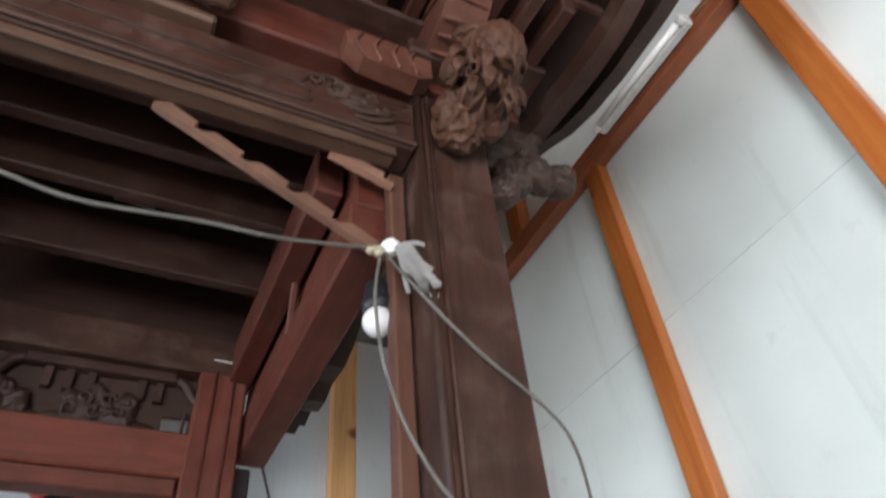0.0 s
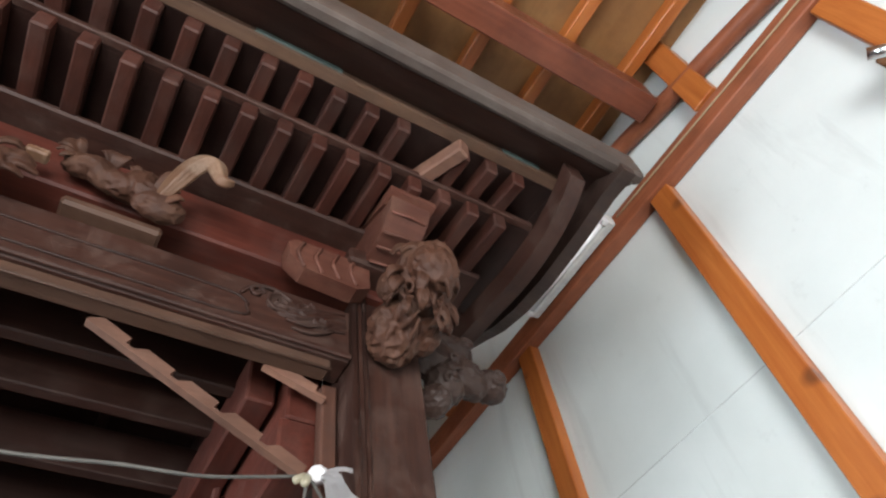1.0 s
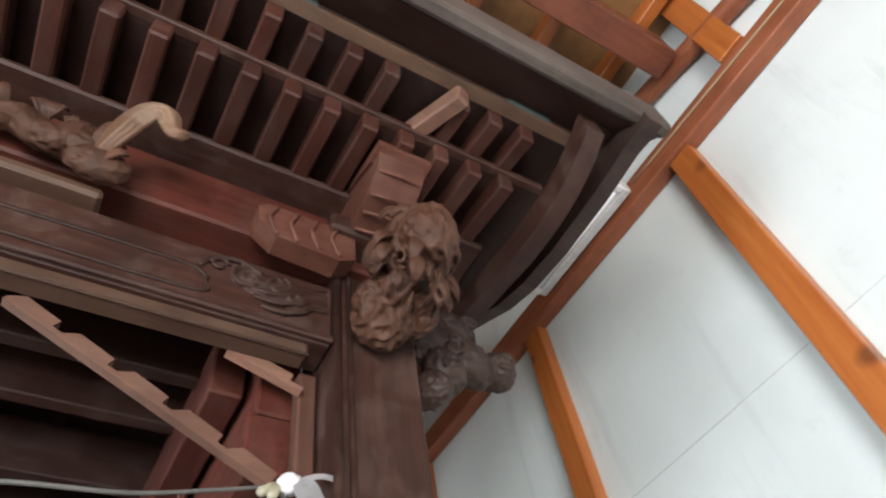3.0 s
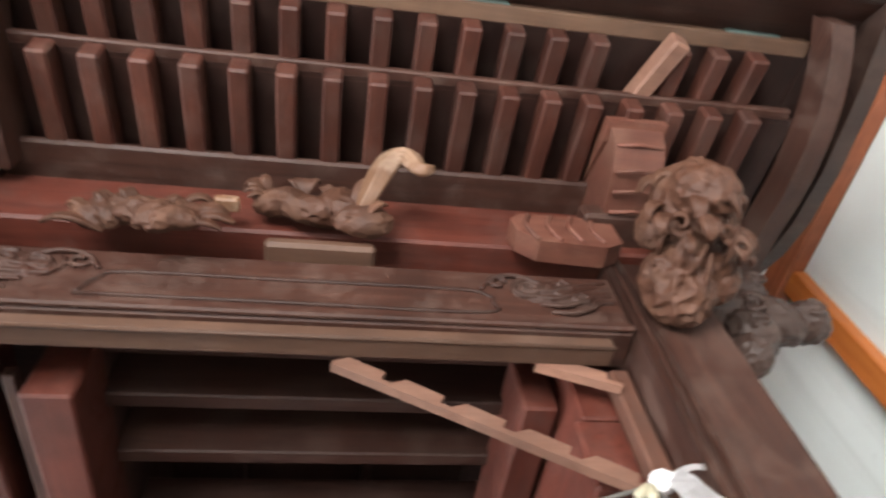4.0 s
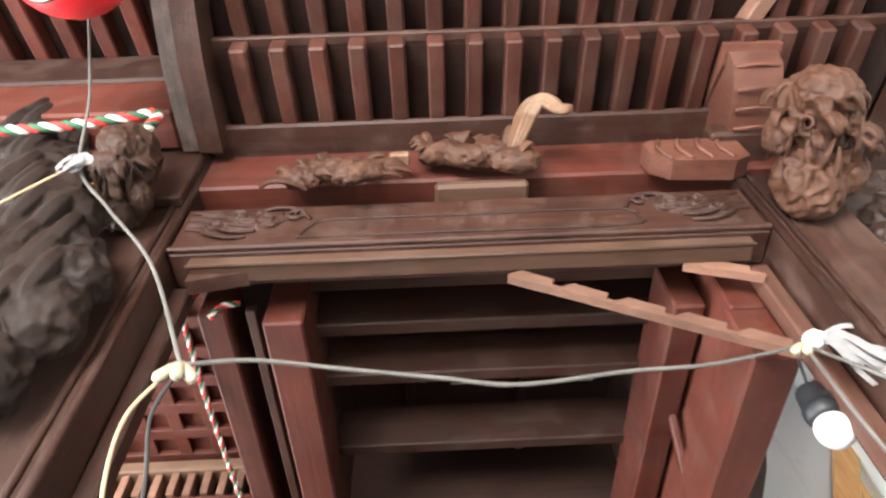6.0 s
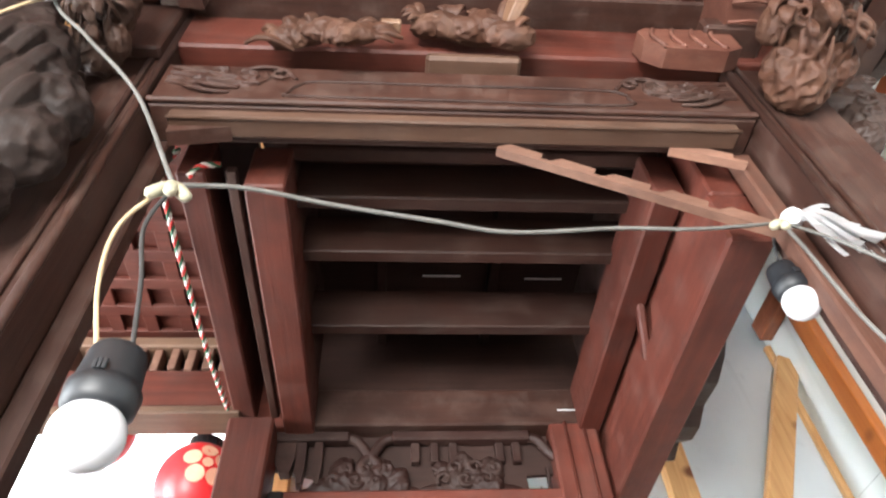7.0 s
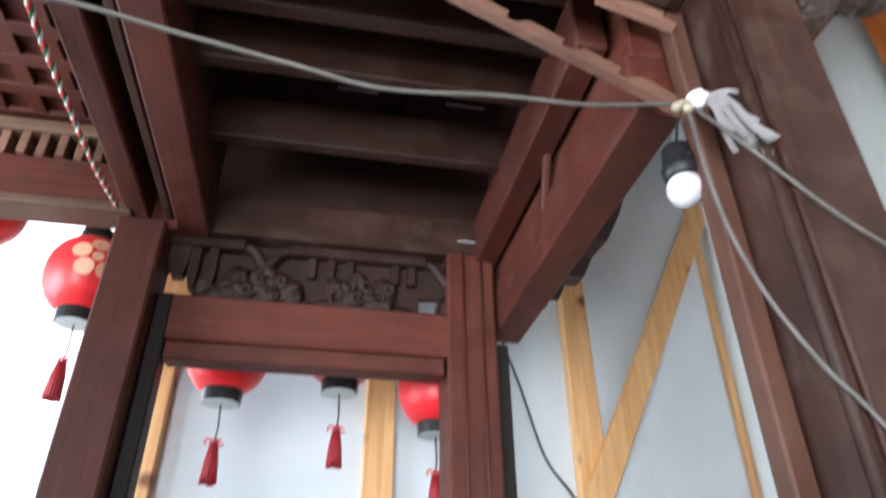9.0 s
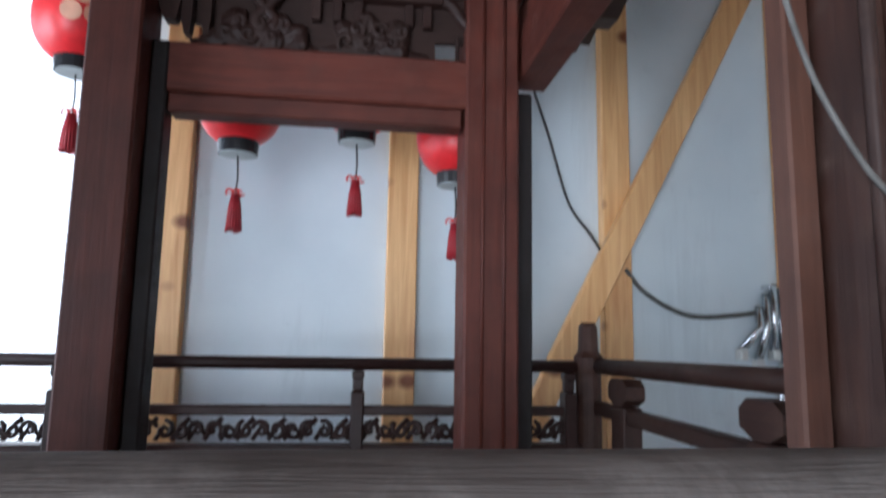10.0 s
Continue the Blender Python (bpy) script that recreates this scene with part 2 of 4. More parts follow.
def box(x0, x1, y0, y1, z0, z1, bevel=0.004, bm=None):
    own = bmesh.new()
    bmesh.ops.create_cube(own, size=1)
    own.transform(Matrix.LocRotScale(((x0 + x1) / 2, (y0 + y1) / 2, (z0 + z1) / 2), None, (abs(x1 - x0), abs(y1 - y0), abs(z1 - z0))))
    if bevel:
        bmesh.ops.bevel(own, geom=own.edges[:], offset=min(bevel, 0.3 * min(abs(x1 - x0), abs(y1 - y0), abs(z1 - z0))), segments=1, affect="EDGES")
    return join(bm, own) if bm else own


def join(bm, other):
    me = bpy.data.meshes.new("tmp")
    other.to_mesh(me)
    other.free()
    bm.from_mesh(me)
    bpy.data.meshes.remove(me)
    return bm


def bar(a, b, w, h, up=(0, 0, 1), bevel=0.004, bm=None):
    """A straight timber from a to b, w across and h deep."""
    a, b = Vector(a), Vector(b)
    d = b - a
    y = d.normalized()
    x = y.cross(Vector(up)).normalized()
    z = x.cross(y)
    m = Matrix((x, y, z)).transposed().to_4x4()
    m.translation = (a + b) / 2
    own = box(-w / 2, w / 2, -d.length / 2, d.length / 2, -h / 2, h / 2, bevel)
    own.transform(m)
    return join(bm, own) if bm else own


def spline(pts, steps=6):
    p = [Vector(q) for q in pts]
    p = [2 * p[0] - p[1]] + p + [2 * p[-1] - p[-2]]
    out = []
    for i in range(1, len(p) - 2):
        for k in range(steps):
            t = k / steps
            out.append(0.5 * (2 * p[i] + (p[i + 1] - p[i - 1]) * t + (2 * p[i - 1] - 5 * p[i] + 4 * p[i + 1] - p[i + 2]) * t * t
                              + (3 * p[i] - p[i - 1] - 3 * p[i + 1] + p[i + 2]) * t ** 3))
    return out + [p[-2]]


def tube(pts, r, sides=8, bm=None, taper=None, wobble=0.0):
    bm = bm or bmesh.new()
    rings = []
    side = None
    for i, q in enumerate(pts):
        d = (Vector(pts[min(i + 1, len(pts) - 1)]) - Vector(pts[max(i - 1, 0)])).normalized()
        if side is None:
            side = d.orthogonal().normalized()
        side = (side - d * side.dot(d)).normalized()
        other = d.cross(side)
        rr = r * (taper[i] if taper else 1)
        ring = []
        for k in range(sides):
            a = 2 * math.pi * k / sides
            co = Vector(q) + (side * math.cos(a) + other * math.sin(a)) * rr
            if wobble:
                co += (co - Vector(q)).normalized() * noise.noise(Vector((co.x * 3, co.y * 25, co.z * 25))) * wobble
            ring.append(bm.verts.new(co))
        rings.append(ring)
    for ra, rb in zip(rings, rings[1:]):
        for k in range(sides):
            bm.faces.new((ra[k], ra[(k + 1) % sides], rb[(k + 1) % sides], rb[k]))
    bm.faces.new(rings[0][::-1])
    bm.faces.new(rings[-1])
    return bm


def lathe(at, profile, sides=24, bm=None):
    """Turned shape: (radius, height) pairs round an upright axis at a place."""
    bm = bm or bmesh.new()
    at = Vector(at)
    rings = [[bm.verts.new(at + Vector((r * math.cos(2 * math.pi * k / sides), r * math.sin(2 * math.pi * k / sides), z))) for k in range(sides)] for r, z in profile]
    for ra, rb in zip(rings, rings[1:]):
        for k in range(sides):
            bm.faces.new((ra[k], ra[(k + 1) % sides], rb[(k + 1) % sides], rb[k]))
    bm.faces.new(rings[0][::-1])
    bm.faces.new(rings[-1])
    return bm


def sheet(outline, y0, y1, axis="y"):
    """A board of a given outline, (x, z) for axis y or (y, z) for axis x, between two depths."""
    bm = bmesh.new()
    put = (lambda a, b, d: (a, d, b)) if axis == "y" else (lambda a, b, d: (d, a, b))
    front = [bm.verts.new(put(a, b, y0)) for a, b in outline]
    back = [bm.verts.new(put(a, b, y1)) for a, b in outline]
    bm.faces.new(front)
    bm.faces.new(back[::-1])
    n = len(outline)
    for i in range(n):
        bm.faces.new((front[i], back[i], back[(i + 1) % n], front[(i + 1) % n]))
    bmesh.ops.recalc_face_normals(bm, faces=bm.faces[:])
    return bm


def lump(bm, at, size, rough=0.12, freq=3.0, level=3, turn=0.0, seed=0.0):
    """A carved, knobbly ellipsoid."""
    own = bmesh.new()
    bmesh.ops.create_icosphere(own, subdivisions=level, radius=1)
    for v in own.verts:
        q = v.co * freq + Vector((seed, seed * 1.7, -seed))
        ridge = 1 - 2 * abs(noise.noise(q)) + 0.5 * noise.noise(q * 2.6)
        v.co *= 1 + rough * ridge
    own.transform(Matrix.LocRotScale(at, Euler((0, turn, turn * 0.4)), size))
    return join(bm, own)


def curl(bm, at, r, thick, turns=1.4, normal=(0, -1, 0), flip=1, start=0.0):
    """A carved spiral curl lying on a face."""
    n = Vector(normal).normalized()
    u = n.orthogonal().normalized()
    w = n.cross(u)
    pts, tap = [], []
    steps = 12
    for i in range(steps):
        f = i / (steps - 1)
        a = start + flip * f * turns * 2 * math.pi
        rr = r * (1 - 0.8 * f)
        pts.append(Vector(at) + (u * math.cos(a) + w * math.sin(a)) * rr + n * thick * f)
        tap.append(0.5 + 0.5 * math.sin(math.pi * min(1, f + 0.2)))
    return tube(pts, thick, 6, bm, tap)


def fuse(ob, cell=0.0026):
    """Melts the lumps and curls of a carving into one skin."""
    mod = ob.modifiers.new("fuse", "REMESH")
    mod.mode, mod.voxel_size, mod.use_smooth_shade = "VOXEL", cell, True
    got = ob.evaluated_get(bpy.context.evaluated_depsgraph_get())
    me = bpy.data.meshes.new_from_object(got)
    ob.modifiers.clear()
    ob.data = me
    return ob


# ---- the shed ----
FLOOR = 0.244
floor = tagged(part("floor", box(-3.2, 1.6, -2.6, 2.25, FLOOR - 0.1, FLOOR, 0), concrete), "grey concrete shed floor", "floor", kind="structure")
ground = tagged(part("ground", box(-40, 30, -30, 40, FLOOR - 0.3, FLOOR - 0.105, 0), gravel), "pale gravel yard outside the shed", "ground", kind="structure")

wall_right = tagged(part("wall_right", box(1.430, 1.52, -2.6, 2.25, FLOOR, 4.3, 0), board_white), "white foam-board shed wall between orange pine studs", "wall", kind="structure")
for y in (-2.59, -1.86, -1.125, -0.31, 0.349, 1.090, 1.868):
    part("stud", box(1.386, 1.428, y - 0.038, y + 0.038, FLOOR, 3.254, 0.003), pine_z, wall_right)
part("corner_stud", box(1.405, 1.428, 2.122, 2.148, FLOOR, 3.254, 0.003), pine_pale, wall_right)
part("top_plate", box(1.374, 1.428, -2.6, 2.10, 3.256, 3.345, 0.004), plate_red, wall_right)
part("plate_cable", tube([(1.370, y, 3.305 + 0.010 * math.sin(y * 2.3)) for y in np.arange(-2.4, 0.52, 0.1)], 0.0035, 6), cable_cream, wall_right, "thin wire tacked along the plate", smooth=True)
part("upper_pole", tube([(1.395, y, 3.512 + 0.2 * y) for y in np.arange(-0.4, 0.95, 0.15)], 0.032, 10), plate_red, wall_right, smooth=True)
for y in (-1.40, 0.060, 1.55):
    part("strut", box(1.365, 1.425, y - 0.042, y + 0.042, 3.347, 3.80, 0.003), pine_z, wall_right)
for z in (1.05, 1.82, 2.583):
    part("board_joint", box(1.428, 1.4302, -2.6, 2.1, z, z + 0.0025, 0), joint_grey, wall_right)

wall_rear = tagged(part("wall_rear", box(-0.565, 1.43, 2.15, 2.24, FLOOR, 4.3, 0), board_blue), "blue-grey board wall with pale pine studs", "wall", kind="structure")
for x in (-0.522, 0.140, 0.808):
    part("stud", box(x, x + 0.090, 2.105, 2.155, FLOOR, 3.6, 0.003), pine_pale, wall_rear)
part("brace", bar((0.655, 2.085, 1.625), (1.430, 2.085, 3.14), 0.080, 0.04, (0, 1, 0)), pine_pale, wall_rear)
part("brace", bar((0.655, 2.085, 1.625), (0.10, 2.085, 0.50), 0.075, 0.04, (0, 1, 0)), pine_pale, wall_rear)
part("top_plate", box(-0.56, 1.36, 2.10, 2.155, 3.607, 3.70, 0.004), plate_red, wall_rear)
wall_lintel = tagged(part("wall_lintel", box(-3.2, -0.57, 2.15, 2.24, 3.3, 4.3, 0), board_blue), "board wall above the open rear doorway", "wall", kind="structure")
wall_left = tagged(part("wall_left", box(-3.29, -3.2, -2.6, 2.25, 2.95, 4.3, 0), board_white), "board wall above the open side of the shed", "wall", kind="structure")
wall_front = tagged(part("wall_front", box(-3.29, 1.56, -2.7, -2.6, 2.5, 4.3, 0), board_white), "board wall above the open shed front", "wall", kind="structure")
part("pier", box(1.42, 1.56, -2.7, -2.6, FLOOR, 2.5, 0), board_white, wall_front)
part("pier", box(-3.29, -2.15, -2.7, -2.6, FLOOR, 2.5, 0), board_white, wall_front)

ceiling = tagged(part("ceiling", box(-3.3, 1.56, -2.7, 2.25, 3.78, 3.82, 0), sheath), "orange-brown plywood shed roof", "ceiling", kind="structure")
for x in np.arange(-3.1, 1.5, 0.26):
    tagged(part("roof_rafter", bar((x, -2.6, 3.748), (x, 2.14, 3.748), 0.045, 0.06), pine_y), "pale pine rafter under the shed roof", "rafter", kind="structure")
# added glowing card, in place of the bright outdoors past the doorway
tagged(part("backdrop", box(-30, -0.4, 11.0, 11.1, -3, 14, 0), backdrop_white), "glowing white card for the daylight outside the shed", "backdrop", kind="structure")
for y in (-1.3, 0.195, 1.75):
    beam = tagged(part("tie_beam", bar((-3.2, y, 3.575), (1.345, y, 3.575), 0.09, 0.15), tie_red), "red-brown stained roof tie beam", "beam", kind="structure")

lamp = thing("fluorescent_lamp", (1.35, 0.735, 3.318), "white fluorescent tube lamp on the wall plate", "lamp")
part("housing", box(1.332, 1.364, 0.510, 0.955, 3.278, 3.328, 0.006), fixture_grey, lamp)
part("tube", tube([(1.320, 0.535, 3.290), (1.320, 0.935, 3.290)], 0.011, 12), tube_white, lamp, smooth=True)
for y in (0.521, 0.945):
    part("end_cap", box(1.308, 1.333, y - 0.011, y + 0.011, 3.274, 3.308, 0.004), slit_and_tape_white, lamp)

# ---- the festival float ----
DECK = 1.40
float_ = thing("festival_float", (0, 1.1, FLOOR), "old carved wooden festival float with a tiered roof", "float")
part("deck", box(-1.5, 0.72, 0.35, 1.80, DECK - 0.06, DECK, 0.004), aged_x, float_)
part("underframe", box(-1.45, 0.66, 0.50, 1.74, FLOOR, DECK - 0.06, 0.01), aged_x, float_)


def front_post(s):
    top = 2.645 if s > 0 else 2.80
    post = part("post", box(s * 0.492, s * 0.64, 0.662, 0.80, DECK, top, 0.005), aged_z, float_)
    part("moulding", tube([(s * 0.497, 0.662, DECK), (s * 0.497, 0.662, top)], 0.007, 8), aged_z, post, smooth=True)
    part("moulding", tube([(s * 0.517, 0.660, DECK), (s * 0.517, 0.660, top)], 0.005, 8), aged_z, post, smooth=True)
    part("jamb", box(s * 0.461, s * 0.49, 0.725, 0.755, DECK, 2.452, 0.003), jamb_wood if s > 0 else aged_z, post)
    return post


front_post(1)
part("post_head", box(-0.66, -0.50, 0.637, 0.660, 2.60, 2.90, 0.004), aged_z, front_post(-1))

beam = part("front_beam", box(-0.492, 0.492, 0.666, 0.738, 2.466, 2.602, 0.006), aged_x, float_)
part("lower_strip", box(-0.455, 0.455, 0.674, 0.712, 2.440, 2.464, 0.004), beam_tan, beam, "tan strip under the beam")
part("strip_bead", tube([(-0.455, 0.676, 2.4405), (0.455, 0.676, 2.4405)], 0.003, 8), beam_tan, beam, smooth=True)
part("corner_wedge", sheet([(-0.453, 2.439), (-0.36, 2.439), (-0.40, 2.431), (-0.453, 2.420)], 0.69, 0.716), aged_x, beam)
part("lip", box(-0.49, 0.49, 0.658, 0.668, 2.466, 2.478, 0.003), aged_x, beam)
for inset, r in ((0.0, 0.0032),):
    zt, zb, w = 2.548 - inset * 0.6, 2.496 + inset * 0.6, 0.285 - inset
    path = spline([(-w, 0.665, zb), (-w + 0.02, 0.665, zt - 0.015), (-w + 0.06, 0.665, zt), (0, 0.665, zt), (w - 0.05, 0.665, zt), (w - 0.005, 0.665, zt - 0.012),
                   (w, 0.665, (zt + zb) / 2), (w - 0.02, 0.665, zb), (0, 0.665, zb), (-w, 0.665, zb)], 5)
    part("panel_moulding", tube(path, r, 6), aged_x, beam, smooth=True)
for s in (-1, 1):
    bm = bmesh.new()
    for cx, cz, r, turns, fl in ((0.345, 2.555, 0.030, 1.5, 1), (0.395, 2.562, 0.026, 1.3, -1), (0.300, 2.566, 0.016, 1.2, 1), (0.430, 2.540, 0.020, 1.1, 1)):
        curl(bm, (s * cx, 0.664, cz), r, 0.0045, turns, flip=s * fl, start=cx * 9)
    for k in range(4):
        z = 2.585 - 0.017 * k
        tube(spline([(s * (0.335 + 0.012 * k), 0.665, z - 0.030), (s * (0.375 + 0.010 * k), 0.660, z - 0.036), (s * (0.415 + 0.008 * k), 0.661, z - 0.020), (s * 0.452, 0.664, z - 0.006), (s * 0.478, 0.665, z)], 5), 0.0042, 6, bm)
    tube(spline([(s * 0.27, 0.665, 2.552), (s * 0.292, 0.661, 2.578), (s * 0.33, 0.661, 2.586), (s * 0.365, 0.664, 2.575)], 5), 0.0045, 6, bm)
    lump(bm, (s * 0.40, 0.668, 2.552), (0.075, 0.0055, 0.030), 0.22, 3, 4, 0, s)
    fuse(part("carved_scroll", bm, aged_x, beam, smooth=True), 0.0022)

# notched strip that hangs from the beam to the post
def notched(a, b, count, thick):
    a, b = Vector(a), Vector(b)
    d = b - a
    n = Vector((-d.z, 0, d.x)).normalized() * thick
    line = [a - n * 0.35]
    for i in range(count):
        p0, p1 = a + d * (i / count), a + d * ((i + 0.82) / count)
        line += [p0 + n * (0.0 if i == 0 else 0.1), p0 + d * (0.18 / count) + n, p1 + n * 0.9, p1 + n * 0.1]
    line += [b + n * 0.1, b - n * 0.35]
    return sheet([(p.x, p.z) for p in line][::-1], a.y - 0.006, a.y + 0.009)


part("notched_strip", notched((0.058, 0.715, 2.432), (0.44, 0.715, 2.232), 5, 0.017), tan_stick, float_, "pale notched wooden strip")
part("notched_strip", notched((0.345, 0.715, 2.445), (0.462, 0.715, 2.405), 1, 0.017), tan_stick, float_)

# purlin and eaves
part("purlin", box(-0.548, 0.74, 0.660, 0.76, 2.667, 2.797, 0.005), red_x, float_)
# dark sheet added for the interior shade seen through the purlin gap
part("purlin_backing", box(-0.49, 0.49, 0.764, 0.776, 2.604, 2.77, 0), board_dark, float_)
part("purlin_top", box(-0.544, 0.80, 0.598, 0.76, 2.799, 2.816, 0.005), aged_x, float_)
STEP = 0.0725
first = part("rafter", bar((-0.405, 0.74, 2.845), (-0.405, 0.442, 2.806), 0.032, 0.045), rafter_wood, float_)
for i in range(1, 17):
    again(first, (STEP * i, 0, 0), float_)
first = part("flying_rafter", bar((-0.405, 0.62, 2.898), (-0.405, 0.350, 2.848), 0.032, 0.042), rafter_wood, float_)
for i in range(1, 17):
    if i == 13:
        continue
    again(first, (STEP * i, 0, 0), float_)
part("flying_rafter", bar((0.50, 0.60, 2.890), (0.600, 0.335, 2.836), 0.032, 0.042), tan_stick, float_, "loose askew flying rafter")
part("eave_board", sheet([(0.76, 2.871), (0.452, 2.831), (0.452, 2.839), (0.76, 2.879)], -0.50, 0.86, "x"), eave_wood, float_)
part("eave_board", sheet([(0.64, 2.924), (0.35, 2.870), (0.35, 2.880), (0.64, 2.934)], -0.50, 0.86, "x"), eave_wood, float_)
part("eave_closing_board", box(-0.543, -0.525, 0.60, 0.80, 2.82, 3.08, 0), board_dark, float_)
part("eave_closing_board", box(-0.52, 0.86, 0.765, 0.775, 2.80, 3.06, 0), board_dark, float_)
part("eave_strip", box(-0.50, 0.85, 0.436, 0.464, 2.832, 2.850, 0.003), aged_x, float_)
part("eave_strip", box(-0.50, 0.86, 0.322, 0.352, 2.872, 2.905, 0.003), tan_x, float_)
for x0, x1 in ((0.13, 0.31), (0.70, 0.80), (-0.43, -0.30)):
    part("paint_flake", box(x0, x1, 0.3185, 0.326, 2.876, 2.900, 0.002), teal_paint, float_, "flaked teal paint strip")
part("soffit", sheet([(0.335, 2.906), (0.238, 2.824), (0.238, 2.838), (0.335, 2.920)], -0.50, 0.985, "x"), aged_x, float_)
part("fascia", box(-0.52, 1.0, 0.205, 0.237, 2.818, 2.916, 0.008), fascia_wood, float_, "weathered grey roof edge board")
part("roof", sheet([(0.215, 2.946), (1.1, 3.40), (1.95, 2.997), (1.95, 2.97), (1.1, 3.37), (0.215, 2.918)], -0.50, 0.98, "x"), grey_x, float_)


def barge(x, w, pts, mat, h=0.05):
    c = spline(pts, 6)
    out = [(p[0], p[2]) for p in ((q.y, 0, q.z + h * 0.5) for q in c)] + [(p[0], p[2]) for p in ((q.y, 0, q.z - h * 0.5) for q in reversed(c))]
    return part("barge_board", sheet(out, x - w / 2, x + w / 2, "x"), mat, float_)


barge(0.845, 0.04, [(0, 0.272, 2.825), (0, 0.33, 2.790), (0, 0.42, 2.762), (0, 0.53, 2.756), (0, 0.64, 2.770), (0, 0.80, 2.79)], aged_y, 0.06)
part("gable_board", sheet([(0.206, 2.795), (0.28, 2.800), (0.38, 2.786), (0.53, 2.780), (0.64, 2.790), (0.73, 2.815), (0.80, 2.85), (1.1, 2.99), (1.1, 3.36), (0.236, 2.928), (0.206, 2.90)], 0.922, 0.957, "x"), carved_dark, float_, "dark curved gable board")
part("gable_soffit", sheet([(0.25, 2.850), (0.62, 2.915), (1.1, 3.01), (1.1, 3.025), (0.62, 2.93), (0.25, 2.865)], 0.86, 0.920, "x"), board_dark, float_)
barge(-0.482, 0.045, [(0, 0.28, 2.86), (0, 0.36, 2.83), (0, 0.46, 2.805), (0, 0.56, 2.80), (0, 0.63, 2.80)], aged_y, 0.09)
barge(-0.522, 0.033, [(0, 0.27, 2.875), (0, 0.36, 2.845), (0, 0.46, 2.820), (0, 0.56, 2.815), (0, 0.63, 2.815)], grey_y, 0.10)

# bracket blocks at the right post head
def bracket(x):
    b = part("bracket_arm", sheet([(x - 0.180, 2.704), (x - 0.197, 2.688), (x - 0.192, 2.650), (x - 0.16, 2.622), (x - 0.05, 2.613), (x - 0.02, 2.63), (x - 0.02, 2.704)], 0.615, 0.655), red_worn, float_, "salmon-red carved bracket arm")
    for i in range(4):
        u = x - 0.165 + 0.037 * i
        part("groove_rib", tube(spline([(u, 0.615, 2.700), (u - 0.012, 0.611, 2.66), (u + 0.004, 0.615, 2.624)], 4), 0.0045, 6), red_worn, b, smooth=True)
    nose = part("bracket_nose", sheet([(0.66, 2.700), (0.60, 2.700), (0.53, 2.714), (0.488, 2.738), (0.474, 2.770), (0.66, 2.860)], x - 0.035, x + 0.055, "x"), red_worn, float_, "salmon-red bracket nose")
    for i in range(4):
        u = 0.492 + 0.034 * i
        zz = 2.737 - 0.10 * min(i, 1) * 0.2 - 0.008 * i
        part("groove_rib", tube([(x - 0.030, u, zz), (x + 0.010, u - 0.006, zz - 0.004), (x + 0.050, u, zz)], 0.0032, 6), red_worn, nose, smooth=True)
    part("cap_strip", sheet([(0.462, 2.772), (0.50, 2.770), (0.60, 2.815), (0.60, 2.832), (0.462, 2.790)], x - 0.042, x + 0.064, "x"), red_worn, nose)
    part("bearing_block", box(x - 0.07, x + 0.05, 0.60, 0.70, 2.69, 2.733, 0.006), aged_x, float_)


bracket(0.53)

# ---- carvings: plain knobbly shapes ----
def leaf(bm, base, tip, width, bend=(0, -0.012, 0), ribs=3):
    """A carved, ribbed leaf or lock of hair that tapers to a point."""
    base, tip, bend = Vector(base), Vector(tip), Vector(bend)
    d = tip - base
    side = d.cross(Vector((0, -1, 0.2))).normalized()
    for k in range(ribs):
        o = side * width * ((k + 0.5) / ribs - 0.5)
        c = spline([base + o * 0.35, base + d * 0.35 + o + bend, base + d * 0.7 + o * 0.8 + bend, tip + o * 0.1], 5)
        n = len(c)
        tube(c, width / ribs * 0.75, 6, bm, [0.35 + 0.65 * math.sin(math.pi * (0.12 + 0.82 * q / n)) for q in range(n)])
    return bm


